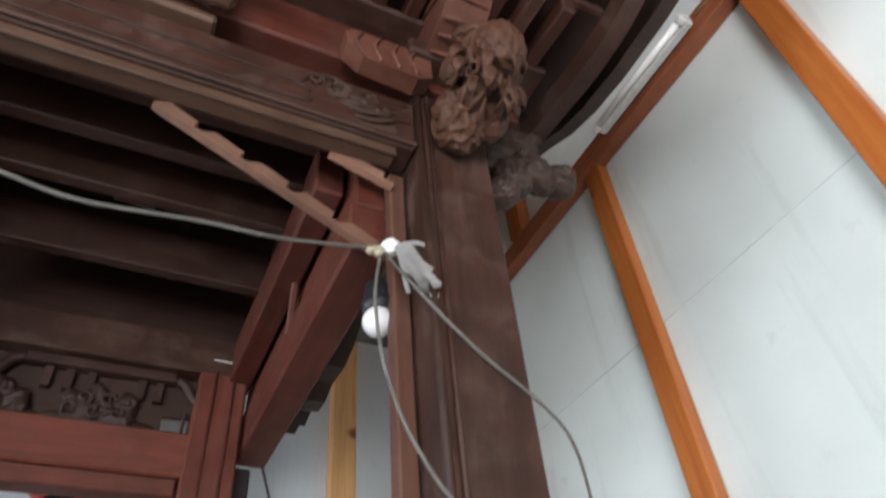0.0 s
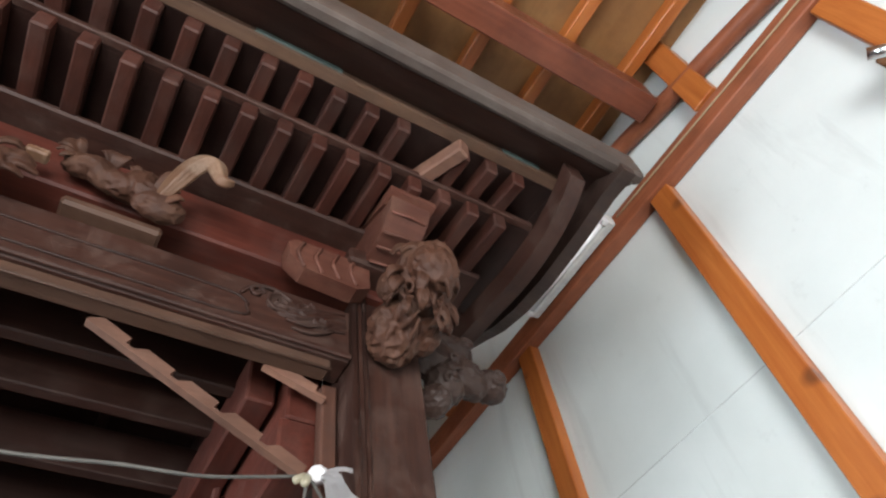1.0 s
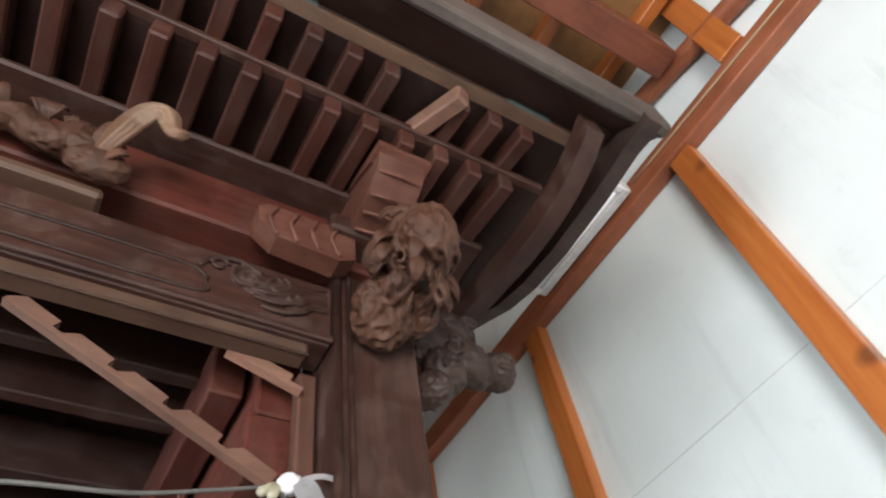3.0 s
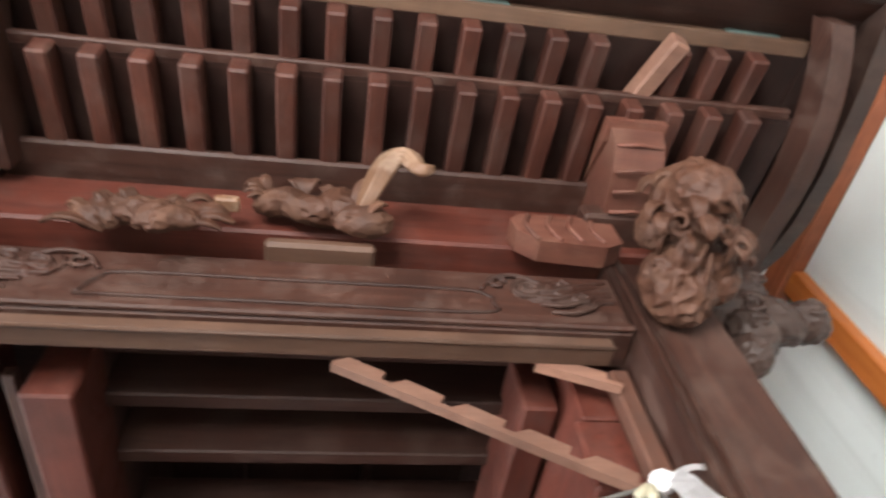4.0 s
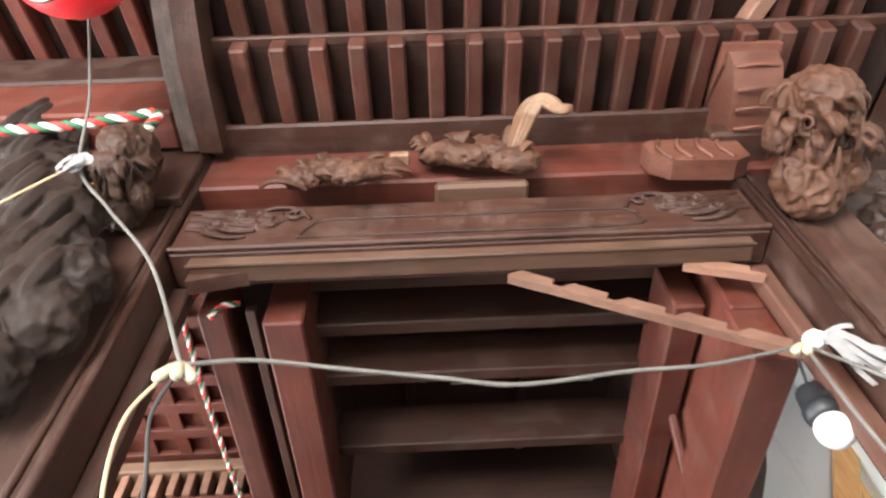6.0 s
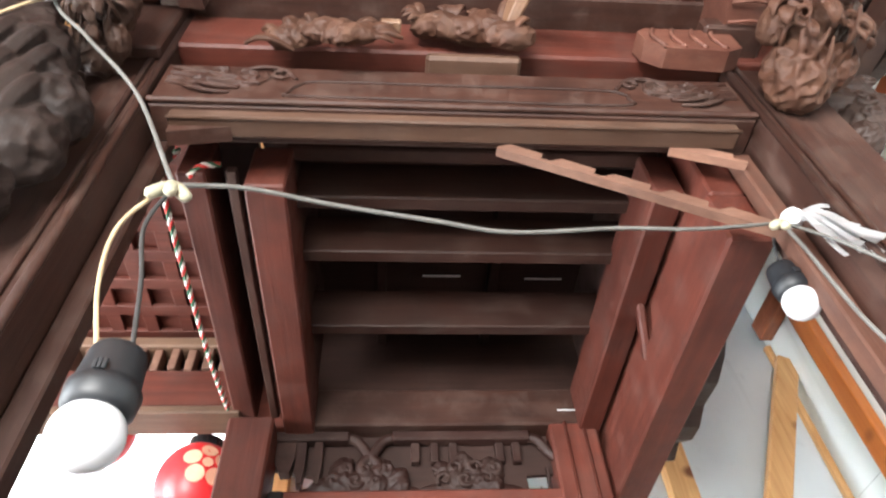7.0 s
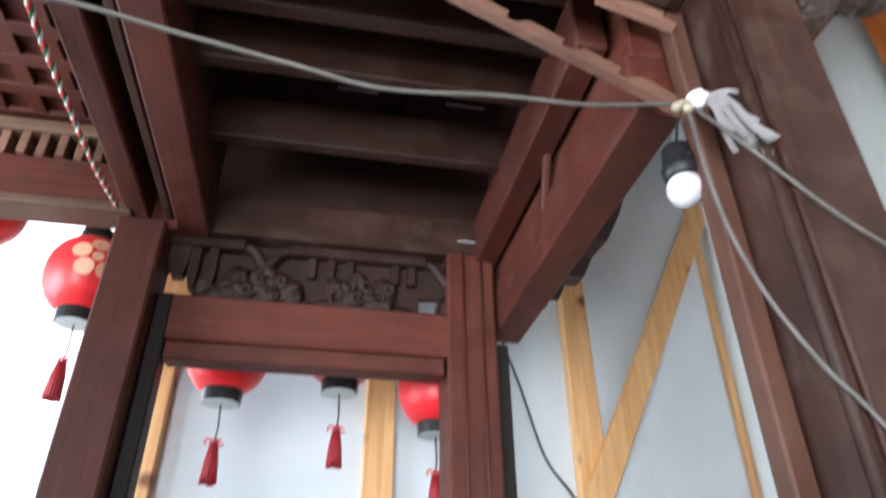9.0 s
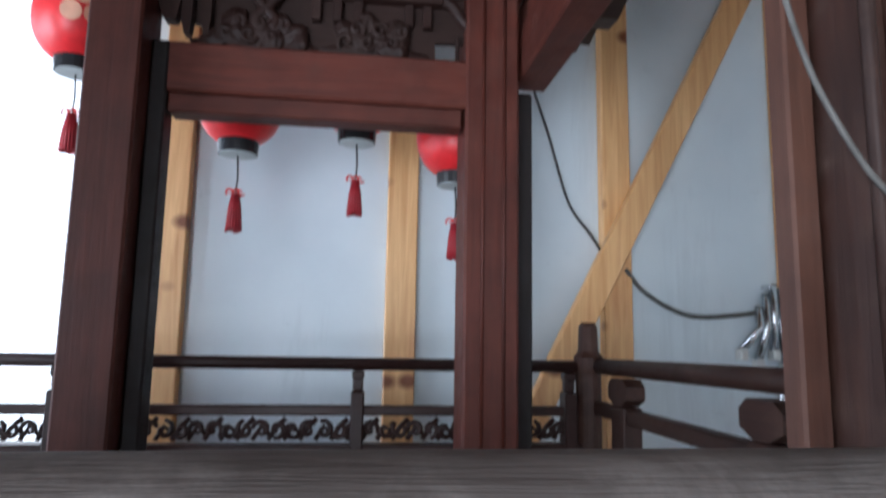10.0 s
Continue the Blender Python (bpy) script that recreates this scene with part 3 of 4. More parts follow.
def head_carving(x, y, z, k, seed, mat, label):
    """A mane-covered beam-end head, built as lumps and curls."""
    bm = bmesh.new()
    lump(bm, (x + 0.016 * k, y - 0.035 * k, z + 0.022 * k), (0.058 * k, 0.066 * k, 0.060 * k), 0.14, 2.2, 5, 0, seed)
    lump(bm, (x + 0.004 * k, y - 0.080 * k, z - 0.004 * k), (0.046 * k, 0.036 * k, 0.038 * k), 0.18, 2.4, 4, 0.2, seed + 1)
    lump(bm, (x - 0.012 * k, y + 0.045 * k, z - 0.040 * k), (0.050 * k, 0.050 * k, 0.052 * k), 0.18, 2.6, 4, 0.4, seed + 2)
    lump(bm, (x + 0.044 * k, y + 0.025 * k, z - 0.050 * k), (0.027 * k, 0.034 * k, 0.027 * k), 0.15, 2.4, 4, 0.4, seed + 3)
    lump(bm, (x - 0.052 * k, y - 0.010 * k, z + 0.012 * k), (0.020 * k, 0.030 * k, 0.026 * k), 0.15, 2.4, 4, 0.4, seed + 4)
    rnd = random.Random(seed)
    for i in range(22):
        a, e = rnd.uniform(0, 2 * math.pi), rnd.uniform(-0.5, 0.9)
        d = Vector((math.cos(a) * math.cos(e), -abs(math.sin(e)) * 0.6 + 0.15 * math.sin(a), math.sin(a) * math.cos(e)))
        p = Vector((x + d.x * 0.055 * k, y + d.y * 0.09 * k, z + d.z * 0.076 * k))
        if d.z < -0.55:
            continue
        curl(bm, p, (0.013 + 0.008 * rnd.random()) * k, 0.0048 * k, 1.5, d, 1 if i % 2 else -1, rnd.uniform(0, 6))
    for i in range(18):
        a = rnd.uniform(-2.8, -0.3)
        d = Vector((math.cos(a), -0.3, math.sin(a)))
        p = Vector((x, y + rnd.uniform(-0.05, 0.05) * k, z)) + Vector((d.x * 0.056, 0, d.z * 0.076)) * k
        w = Vector((rnd.uniform(-0.02, 0.02), rnd.uniform(0.02, 0.05), rnd.uniform(-0.008, 0.008))) * k
        tube(spline([p - w, p + d * 0.006 * k, p + w], 5), 0.0055 * k, 6, bm, [0.4 + 0.6 * math.sin(math.pi * q / 10) for q in range(11)])
    for i in range(26):
        a, e = rnd.uniform(0, 2 * math.pi), rnd.uniform(0.2, 1.25)
        d = Vector((math.cos(a) * math.sin(e), -math.cos(e), math.sin(a) * math.sin(e)))
        p = Vector((x + d.x * 0.056 * k, y + d.y * 0.096 * k, z + d.z * 0.074 * k))
        out = Vector((math.cos(a + 0.5), 0.55, math.sin(a + 0.5) - 0.35)).normalized()
        leaf(bm, p, p + out * rnd.uniform(0.030, 0.052) * k, rnd.uniform(0.015, 0.024) * k, d * 0.011 * k, 3)
    for s in (-1, 1):
        curl(bm, (x + s * 0.055 * k, y + 0.02 * k, z - 0.05 * k), 0.020 * k, 0.007 * k, 1.4, (s * 0.5, -0.5, -1), s)
    centre = Vector((x, y, z))
    bm.transform(Matrix.Translation(centre) @ Matrix.Diagonal((0.86, 1.0, 1.14, 1)) @ Matrix.Translation(-centre))
    return fuse(part("beam_end_carving", bm, mat, float_, label, smooth=True))


head_carving(0.566, 0.562, 2.565, 1.08, 3, carved, "carved keyaki animal head with curled mane")
head_carving(-0.568, 0.587, 2.585, 0.76, 8, carved_mid, "dusty carved animal head beside the cord")
bm = bmesh.new()
for i, (x, z, rx, rz) in enumerate(((0.665, 2.56, 0.055, 0.045), (0.715, 2.585, 0.042, 0.026), (0.735, 2.535, 0.048, 0.028), (0.79, 2.532, 0.030, 0.022), (0.69, 2.505, 0.036, 0.026), (0.665, 2.465, 0.026, 0.020))):
    x, z, rx, rz = 0.662 + (x - 0.64) * 1.22, 2.562 + (z - 2.53) * 1.35, rx * 1.22, rz * 1.35
    lump(bm, (x, 0.71, z), (rx, 0.036, rz), 0.14, 2.2, 4, 0.2 * i, i)
for x, z, r, f in ((0.79, 2.535, 0.018, 1), (0.735, 2.585, 0.018, -1), (0.70, 2.54, 0.022, 1), (0.69, 2.50, 0.016, -1)):
    curl(bm, (0.662 + (x - 0.64) * 1.22, 0.676, 2.562 + (z - 2.53) * 1.35), r * 1.2, 0.006, 1.2, flip=f)
fuse(part("side_carving", bm, carved_dark, float_, "dark carved scroll nose on the post", smooth=True))

bm = bmesh.new()
rnd = random.Random(21)
for k, (x, z, rx, rz) in enumerate(((-0.86, 2.86, 0.10, 0.10), (-0.80, 2.74, 0.085, 0.09), (-0.735, 2.63, 0.07, 0.085), (-0.70, 2.52, 0.085, 0.09), (-0.64, 2.47, 0.06, 0.07), (-0.66, 2.40, 0.085, 0.09),
                                    (-0.585, 2.36, 0.05, 0.06), (-0.545, 2.315, 0.040, 0.045), (-0.62, 2.29, 0.075, 0.08), (-0.55, 2.235, 0.045, 0.06), (-0.63, 2.18, 0.06, 0.07), (-0.565, 2.13, 0.035, 0.05))):
    lump(bm, (x, 0.60, z), (rx, 0.042, rz), 0.16, 1.8, 4, 0.15 * (k % 3 - 1), k)
for k in range(22):
    f = rnd.random()
    x, z = -0.545 - 0.27 * f ** 1.3 + rnd.uniform(-0.06, 0.0), 2.22 + 0.58 * f + rnd.uniform(-0.05, 0.05)
    tube(spline([(x, 0.575, z + 0.06), (x + 0.012, 0.558, z + 0.01), (x + 0.004, 0.562, z - 0.05), (x + 0.016, 0.575, z - 0.085)], 4), 0.015, 7, bm, [0.5, 0.7, 0.9, 1, 1.05, 1.1, 1.1, 1.05, 1, 0.9, 0.7, 0.5, 0.3])
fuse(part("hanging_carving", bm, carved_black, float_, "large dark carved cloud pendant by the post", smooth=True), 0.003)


def carving(name, label, mat, body, r, fins, seed):
    """A weathered frieze carving: a sinuous body with ribbed locks and claws."""
    bm = bmesh.new()
    c = spline(body, 7)
    n = len(c)
    tube(c, r, 10, bm, [0.45 + 0.6 * math.sin(math.pi * min(0.97, (q + 1) / (n + 1))) for q in range(n)], r * 0.7)
    rnd = random.Random(seed)
    for i in range(3, n - 2, 5):
        lump(bm, c[i] + Vector((0, -r * 0.4, rnd.uniform(-r, r) * 0.5)), (r * 1.7, r * 0.9, r * 1.05), 0.2, 2.6, 3, rnd.uniform(-1, 1), i + seed)
    for base, tip, w in fins:
        leaf(bm, base, tip, w, (0, -0.010 - 0.008 * rnd.random(), 0.004 * rnd.uniform(-1, 1)))
    return fuse(part(name, bm, mat, float_, label, smooth=True), 0.0022)


Y = 0.638
carving("frieze_carving", "carved dragon frieze piece leaning on the beam", carved,
        [(-0.315, Y, 2.629), (-0.285, Y - 0.01, 2.624), (-0.25, Y - 0.015, 2.634), (-0.222, Y - 0.03, 2.612), (-0.205, Y - 0.035, 2.588), (-0.178, Y - 0.035, 2.584), (-0.165, Y - 0.03, 2.606), (-0.185, Y - 0.02, 2.66)], 0.017,
        [((-0.30, Y, 2.634), (-0.335, Y - 0.02, 2.639), 0.022), ((-0.27, Y - 0.01, 2.639), (-0.300, Y - 0.025, 2.659), 0.024), ((-0.24, Y - 0.02, 2.639), (-0.262, Y - 0.03, 2.664), 0.022),
         ((-0.17, Y - 0.02, 2.624), (-0.105, Y - 0.03, 2.624), 0.026), ((-0.17, Y - 0.02, 2.612), (-0.095, Y - 0.03, 2.602), 0.026), ((-0.165, Y - 0.02, 2.597), (-0.110, Y - 0.03, 2.582), 0.018),
         ((-0.19, Y - 0.01, 2.654), (-0.13, Y - 0.02, 2.662), 0.020), ((-0.22, Y, 2.649), (-0.18, Y - 0.02, 2.674), 0.020), ((-0.28, Y, 2.606), (-0.36, Y - 0.01, 2.604), 0.020)], 5)
part("broken_peg", box(-0.135, -0.098, Y - 0.035, Y - 0.012, 2.660, 2.676, 0.003), carved_pale, float_, "pale broken wooden peg")
fan = [((-0.055, Y - 0.01, 2.710), (-0.055 + 0.045 * math.cos(a), Y - 0.03, 2.710 + 0.045 * math.sin(a)), 0.014) for a in np.linspace(2.0, 3.9, 6)]
fan += [((-0.005, Y - 0.01, 2.712), (-0.005 + 0.040 * math.cos(a), Y - 0.03, 2.712 + 0.040 * math.sin(a)), 0.014) for a in np.linspace(0.9, 2.4, 5)]
fan += [((0.040, Y - 0.01, 2.695), (0.040 + 0.035 * math.cos(a), Y - 0.03, 2.695 + 0.035 * math.sin(a)), 0.013) for a in np.linspace(0.6, 2.2, 5)]
carving("frieze_carving", "carved frieze fragment with ribbed flames", carved,
        [(-0.06, Y - 0.005, 2.700), (-0.02, Y - 0.012, 2.690), (0.02, Y - 0.015, 2.678), (0.055, Y - 0.02, 2.668), (0.085, Y - 0.02, 2.650), (0.10, Y - 0.015, 2.620)], 0.022,
        fan + [((0.06, Y - 0.02, 2.67), (0.115, Y - 0.03, 2.700), 0.020), ((0.08, Y - 0.02, 2.65), (0.125, Y - 0.02, 2.615), 0.022)], 9)
bm = bmesh.new()
c = spline([(0.085, 0.60, 2.645), (0.100, 0.572, 2.668), (0.117, 0.550, 2.698), (0.136, 0.536, 2.716), (0.154, 0.533, 2.712), (0.164, 0.534, 2.690), (0.174, 0.536, 2.672), (0.194, 0.536, 2.676)], 6)
n = len(c)
for k in range(-2, 3):
    line = []
    for q, p in enumerate(c):
        d = (c[min(q + 1, n - 1)] - c[max(q - 1, 0)]).normalized()
        side_v = d.cross(Vector((0, -1, 0))).normalized()
        f = q / (n - 1)
        line.append(p + side_v * 0.0075 * k * math.sin(math.pi * (0.18 + 0.8 * f)) + Vector((0, -0.004 * (2 - abs(k)), 0)))
    tube(line, 0.0066, 7, bm, [0.6 + 0.5 * math.sin(math.pi * (0.1 + 0.85 * q / n)) if q < n - 3 else 0.2 + 0.12 * (n - q) for q in range(n)])
fuse(part("tail_carving", bm, carved_pale, float_, "pale curled wooden flame tail", smooth=True), 0.002)
bm = bmesh.new()
leaf(bm, (0.075, 0.615, 2.64), (0.092, 0.575, 2.705), 0.024)
leaf(bm, (0.085, 0.61, 2.63), (0.125, 0.59, 2.655), 0.020)
fuse(part("tail_root", bm, carved, float_, smooth=True), 0.0022)
part("frieze_base", box(-0.055, 0.112, 0.640, 0.690, 2.6035, 2.626, 0.006), beam_tan, float_)

# ---- inside: ceiling, beams and rear frame ----
part("ceiling_board", box(-0.40, 0.46, 0.78, 1.62, 2.815, 2.830, 0), board_dark, float_)
for y, zb in ((0.800, 2.56), (0.890, 2.535), (1.028, 2.540), (1.252, 2.545)):
    part("joist", box(-0.300, 0.386, y, y + 0.030, zb, zb + 0.115, 0.003), joist_wood, float_)
for x in (-0.150, 0.140):
    part("batten", box(x, x + 0.024, 0.80, 1.60, 2.770, 2.813, 0.002), board_dark, float_)
# thin white strips imitate daylight through the board gaps
for x, y in ((-0.03, 1.345), (0.245, 1.352)):
    part("light_slit", box(x, x + 0.10, y, y + 0.005, 2.8125, 2.8145, 0), slit_and_tape_white, float_, "thin white strip painted as daylight between boards")
part("light_slit", box(0.30, 0.345, 1.4945, 1.4985, 2.4920, 2.4932, 0), slit_and_tape_white, float_, "thin white strip painted as daylight between boards")
part("inner_side_board", box(-0.300, -0.292, 0.80, 1.50, 2.562, 2.813, 0), board_dark, float_)
part("inner_side_board", box(0.388, 0.396, 0.80, 1.50, 2.562, 2.813, 0), board_dark, float_)
part("long_beam", box(-0.357, -0.288, 0.80, 1.56, 2.440, 2.56, 0.004), red_y, float_)
part("long_beam", box(0.345, 0.40, 0.80, 1.56, 2.44, 2.56, 0.004), red_y, float_)
part("thin_pole", box(-0.392, -0.375, 0.80, 1.50, 2.475, 2.495, 0.002), aged_y, float_)
part("long_beam", box(-0.475, -0.425, 0.80, 1.56, 2.47, 2.58, 0.004), red_y, float_)
part("dark_board", box(-0.43, -0.355, 0.80, 1.56, 2.585, 2.60, 0), board_dark, float_)
side = part("side_beam", box(0.398, 0.475, 0.76, 1.60, 2.270, 2.385, 0.005), red_y, float_)
part("side_upper_beam", box(0.41, 0.475, 0.76, 1.60, 2.387, 2.70, 0.004), red_y, float_)
part("corner_brace", bar((0.388, 1.07, 2.46), (0.404, 1.16, 2.37), 0.016, 0.028), red_z, float_)
part("side_apron", sheet([(0.80, 2.50), (0.80, 2.44), (0.95, 2.41), (1.03, 2.375), (1.10, 2.33), (1.16, 2.312), (1.24, 2.318), (1.29, 2.30), (1.34, 2.303), (1.40, 2.335), (1.45, 2.322), (1.50, 2.350), (1.54, 2.345), (1.59, 2.41), (1.62, 2.50)], 0.478, 0.53, "x"), carved_dark, float_, "dark carved cloud board under the side eave")


def rear_post(x0, x1):
    p = part("post", box(x0, x1, 1.50, 1.62, DECK, 2.46, 0.005), red_z, float_)
    w = (x1 - x0)
    for f in (0.33, 0.72):
        part("moulding", tube([(x0 + w * f, 1.499, DECK), (x0 + w * f, 1.499, 2.46)], 0.004, 6), red_z, p, smooth=True)
    return p


rear_post(0.274, 0.390)
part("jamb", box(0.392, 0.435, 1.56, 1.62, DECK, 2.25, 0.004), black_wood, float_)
part("post", box(-0.475, -0.373, 1.44, 1.56, DECK, 2.440, 0.005), red_z, float_)
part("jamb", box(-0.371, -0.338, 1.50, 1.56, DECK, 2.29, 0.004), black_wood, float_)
rb = part("rear_beam", box(-0.372, 0.300, 1.505, 1.59, 2.186, 2.292, 0.005), red_x, float_)
part("lower_strip", box(-0.336, 0.267, 1.512, 1.57, 2.144, 2.184, 0.003), red_x, rb)
part("rear_top_beam", box(-0.36, 0.40, 1.50, 1.60, 2.455, 2.56, 0.004), aged_x, float_)
part("rear_closing_board", box(-1.40, 0.47, 1.57, 1.59, 2.562, 2.86, 0), board_dark, float_)
# carved frieze over the rear opening, open to daylight at both ends
part("frieze_board", sheet([(-0.275, 2.294), (-0.282, 2.348), (-0.40, 2.372), (-0.40, 2.452), (0.32, 2.452), (0.32, 2.352), (0.21, 2.346), (0.212, 2.294)], 1.548, 1.560), board_dark, float_)
for x0, x1 in ((-0.40, -0.205), (-0.105, 0.225)):
    fr = part("frieze_rail", box(x0, x1, 1.512, 1.545, 2.424, 2.448, 0.004), frieze_wood, float_)
    for e, s_ in ((x0, -1), (x1, 1)):
        if -0.3 < e:
            part("scroll_end", tube(spline([(e, 1.528, 2.436), (e + s_ * 0.022, 1.528, 2.425), (e + s_ * 0.045, 1.528, 2.392), (e + s_ * 0.072, 1.528, 2.362), (e + s_ * 0.062, 1.528, 2.345)], 5), 0.013, 8), frieze_wood, fr, smooth=True)
for x, w, z0 in ((-0.372, 0.045, 2.345), (-0.325, 0.022, 2.318), (-0.285, 0.020, 2.318)):
    part("frieze_bracket", sheet([(x, 2.422), (x, z0 + 0.03), (x + w * 0.3, z0), (x + w * 0.8, z0), (x + w, z0 + 0.04), (x + w, 2.422)], 1.520, 1.550), frieze_wood, float_)
first = part("dentil", box(-0.060, -0.040, 1.525, 1.545, 2.372, 2.422, 0.002), frieze_wood, float_)
for dx in (0.045, 0.09, 0.20, 0.24):
    again(first, (dx, 0, 0), float_)
for x, k, seed in ((-0.175, 1.15, 31), (0.075, 1.0, 37)):
    bm = bmesh.new()
    rnd = random.Random(seed)
    for i in range(9):
        lump(bm, (x + rnd.uniform(-0.075, 0.075) * k, 1.535, 2.305 + 0.07 * rnd.random()), (0.026 * k, 0.014, 0.020 * k), 0.25, 3, 3, rnd.uniform(-1, 1), i + seed)
    for i in range(6):
        curl(bm, (x - 0.06 + 0.024 * i, 1.525, 2.325 + 0.03 * (i % 2)), 0.018, 0.006, 1.2, flip=1 if i % 2 else -1, start=i)
    lump(bm, (x, 1.54, 2.308), (0.11 * k, 0.010, 0.018), 0.15, 3, 3, 0, seed)
    fuse(part("frog_leg_strut", bm, frieze_wood, float_, "dark carved strut over the rear beam", smooth=True), 0.003)
part("gap_bar", box(0.255, 0.262, 1.53, 1.545, 2.292, 2.36, 0.001), frieze_wood, float_)

part("corner_block", box(-0.445, -0.335, 1.50, 1.62, 2.452, 2.598, 0.003), red_x, float_)

# left bay: lattice ceiling, frieze and beams
lattice = bmesh.new()
for x in np.arange(-1.36, -0.48, 0.088):
    box(x, x + 0.034, 0.80, 1.50, 2.729, 2.744, 0.002, lattice)
for y in np.arange(0.83, 1.50, 0.092):
    box(-1.38, -0.477, y, y + 0.034, 2.728, 2.743, 0.002, lattice)
part("lattice_ceiling", lattice, red_x, float_, "red-stained coffered lattice ceiling")
part("ceiling_board", box(-1.40, -0.477, 0.78, 1.56, 2.7455, 2.760, 0), red_x, float_)
part("frieze_rail", box(-1.40, -0.46, 1.47, 1.53, 2.674, 2.706, 0.004), tan_x, float_)
first = part("dentil", box(-1.38, -1.36, 1.48, 1.52, 2.605, 2.672, 0.002), tan_stick, float_)
for i in range(1, 21):
    again(first, (0.042 * i, 0, 0.006 * (i % 2)), float_)
part("frieze_backing", box(-1.40, -0.46, 1.535, 1.55, 2.600, 2.672, 0), board_dark, float_)
part("left_rear_beam", box(-1.40, -0.458, 1.47, 1.56, 2.488, 2.598, 0.005), red_x, float_)
part("lower_strip", box(-1.40, -0.458, 1.46, 1.55, 2.464, 2.486, 0.004), tan_x, float_)
part("left_front_beam", box(-1.40, -0.545, 0.55, 0.63, 2.775, 2.940, 0.005), red_x, float_)
part("left_front_band", box(-1.40, -0.545, 0.545, 0.64, 2.943, 3.10, 0.006), aged_x, float_)
first = part("rafter", bar((-0.62, 0.60, 3.135), (-0.62, 0.20, 3.035), 0.034, 0.045), red_y, float_)
for i in range(1, 11):
    again(first, (-0.078 * i, 0, 0), float_)
part("eave_board", sheet([(0.66, 3.180), (0.16, 3.055), (0.16, 3.067), (0.66, 3.192)], -1.45, -0.545, "x"), board_dark, float_)
part("left_front_post", box(-1.42, -1.28, 0.56, 0.70, DECK, 2.774, 0.005), aged_z, float_)
part("left_rear_post", box(-1.42, -1.30, 1.46, 1.58, DECK, 2.463, 0.005), red_z, float_)

# ---- railings ----
def railing(a, b, posts, name="railing", zt=1.638):
    """Low carved balustrade along the deck edge."""
    a, b = Vector((*a, 0)), Vector((*b, 0))
    d = (b - a).normalized()
    up = Vector((0, 0, 1))
    top = part(name, tube([a + up * zt, b + up * zt], 0.0145, 10), dark_lacquer, float_, smooth=True)
    part("middle_rail", bar(a + up * (zt - 0.103), b + up * (zt - 0.103), 0.026, 0.022), dark_lacquer, top)
    part("base_rail", bar(a + up * (zt - 0.200), b + up * (zt - 0.200), 0.04, 0.05), dark_lacquer, top)
    for f in posts:
        p = a + (b - a) * f
        bm = bar(p + up * (zt - 0.195), p + up * (zt - 0.06), 0.05, 0.03, d)
        bar(p + up * (zt - 0.06), p + up * (zt - 0.03), 0.024, 0.024, d, bm=bm)
        bar(p + up * (zt - 0.034), p + up * (zt - 0.014), 0.036, 0.028, d, bm=bm)
        part("baluster", bm, dark_lacquer, top)
    n = int((b - a).length / 0.034)
    for i in range(n):
        p = a + d * (0.034 * (i + 0.5)) + up * (zt - 0.145)
        nrm = Vector((d.y, -d.x, 0))
        bm = bmesh.new()
        curl(bm, p, 0.020, 0.0065, 1.1, nrm, 1 if i % 2 else -1, i * 1.3)
        tube([p - d * 0.018 - up * 0.022, p + up * 0.006, p + d * 0.018 + up * 0.024 * (1 if i % 2 else -0.4)], 0.006, 6, bm)
        part("openwork_scroll", bm, dark_lacquer, top, smooth=True)
    return top


railing((-1.45, 1.70), (0.60, 1.70), (0.43, 0.74, 0.98))
side_rail = part("side_railing", tube([(0.625, 1.74, 1.640), (0.625, 0.42, 1.652)], 0.018, 10), aged_y, float_, smooth=True)
part("middle_rail", bar((0.625, 1.74, 1.545), (0.625, 0.42, 1.54), 0.03, 0.03), aged_y, side_rail)
for y in (1.52, 1.02, 0.62):
    bm = sheet([(y - 0.03, 1.620), (y + 0.03, 1.620), (y + 0.05, 1.605), (y + 0.05, 1.58), (y + 0.02, 1.565), (y - 0.02, 1.565), (y - 0.05, 1.58), (y - 0.05, 1.605)], 0.605, 0.645, "x")
    part("rail_bracket", bm, aged_y, side_rail)
    part("baluster", box(0.605, 0.645, y - 0.035, y + 0.035, DECK, 1.563, 0.003), aged_z, side_rail)
cp = part("corner_post", lathe((0.608, 1.70, DECK), [(0.030, 0), (0.030, 0.22), (0.034, 0.235), (0.034, 0.26), (0.024, 0.275), (0.022, 0.332), (0.016, 0.342)], 16), aged_z, float_, smooth=False)
front_rail = part("front_railing", tube([(x, 0.400 + 0.002 * math.sin(3 * x), 1.622) for x in np.arange(-1.5, 0.72, 0.03)], 0.031, 28, None, None, 0.004), grey_x, float_, "weathered grey round front rail", smooth=True)
for x in (-1.2, 0.66):
    part("baluster", box(x - 0.03, x + 0.03, 0.372, 0.428, DECK, 1.61, 0.004), aged_z, front_rail)

# ---- cords, lamps and lanterns ----
KNOT_R, KNOT_L = Vector((0.428, 0.690, 2.221)), Vector((-0.330, 0.555, 2.092))
KNOT_U = Vector((-0.590, 0.52, 2.495))


def cord(name, pts, r, mat, label, category="cord", sides=8):
    return tagged(part(name, tube(spline(pts, 8), r, sides), mat, None, smooth=True), label, category)


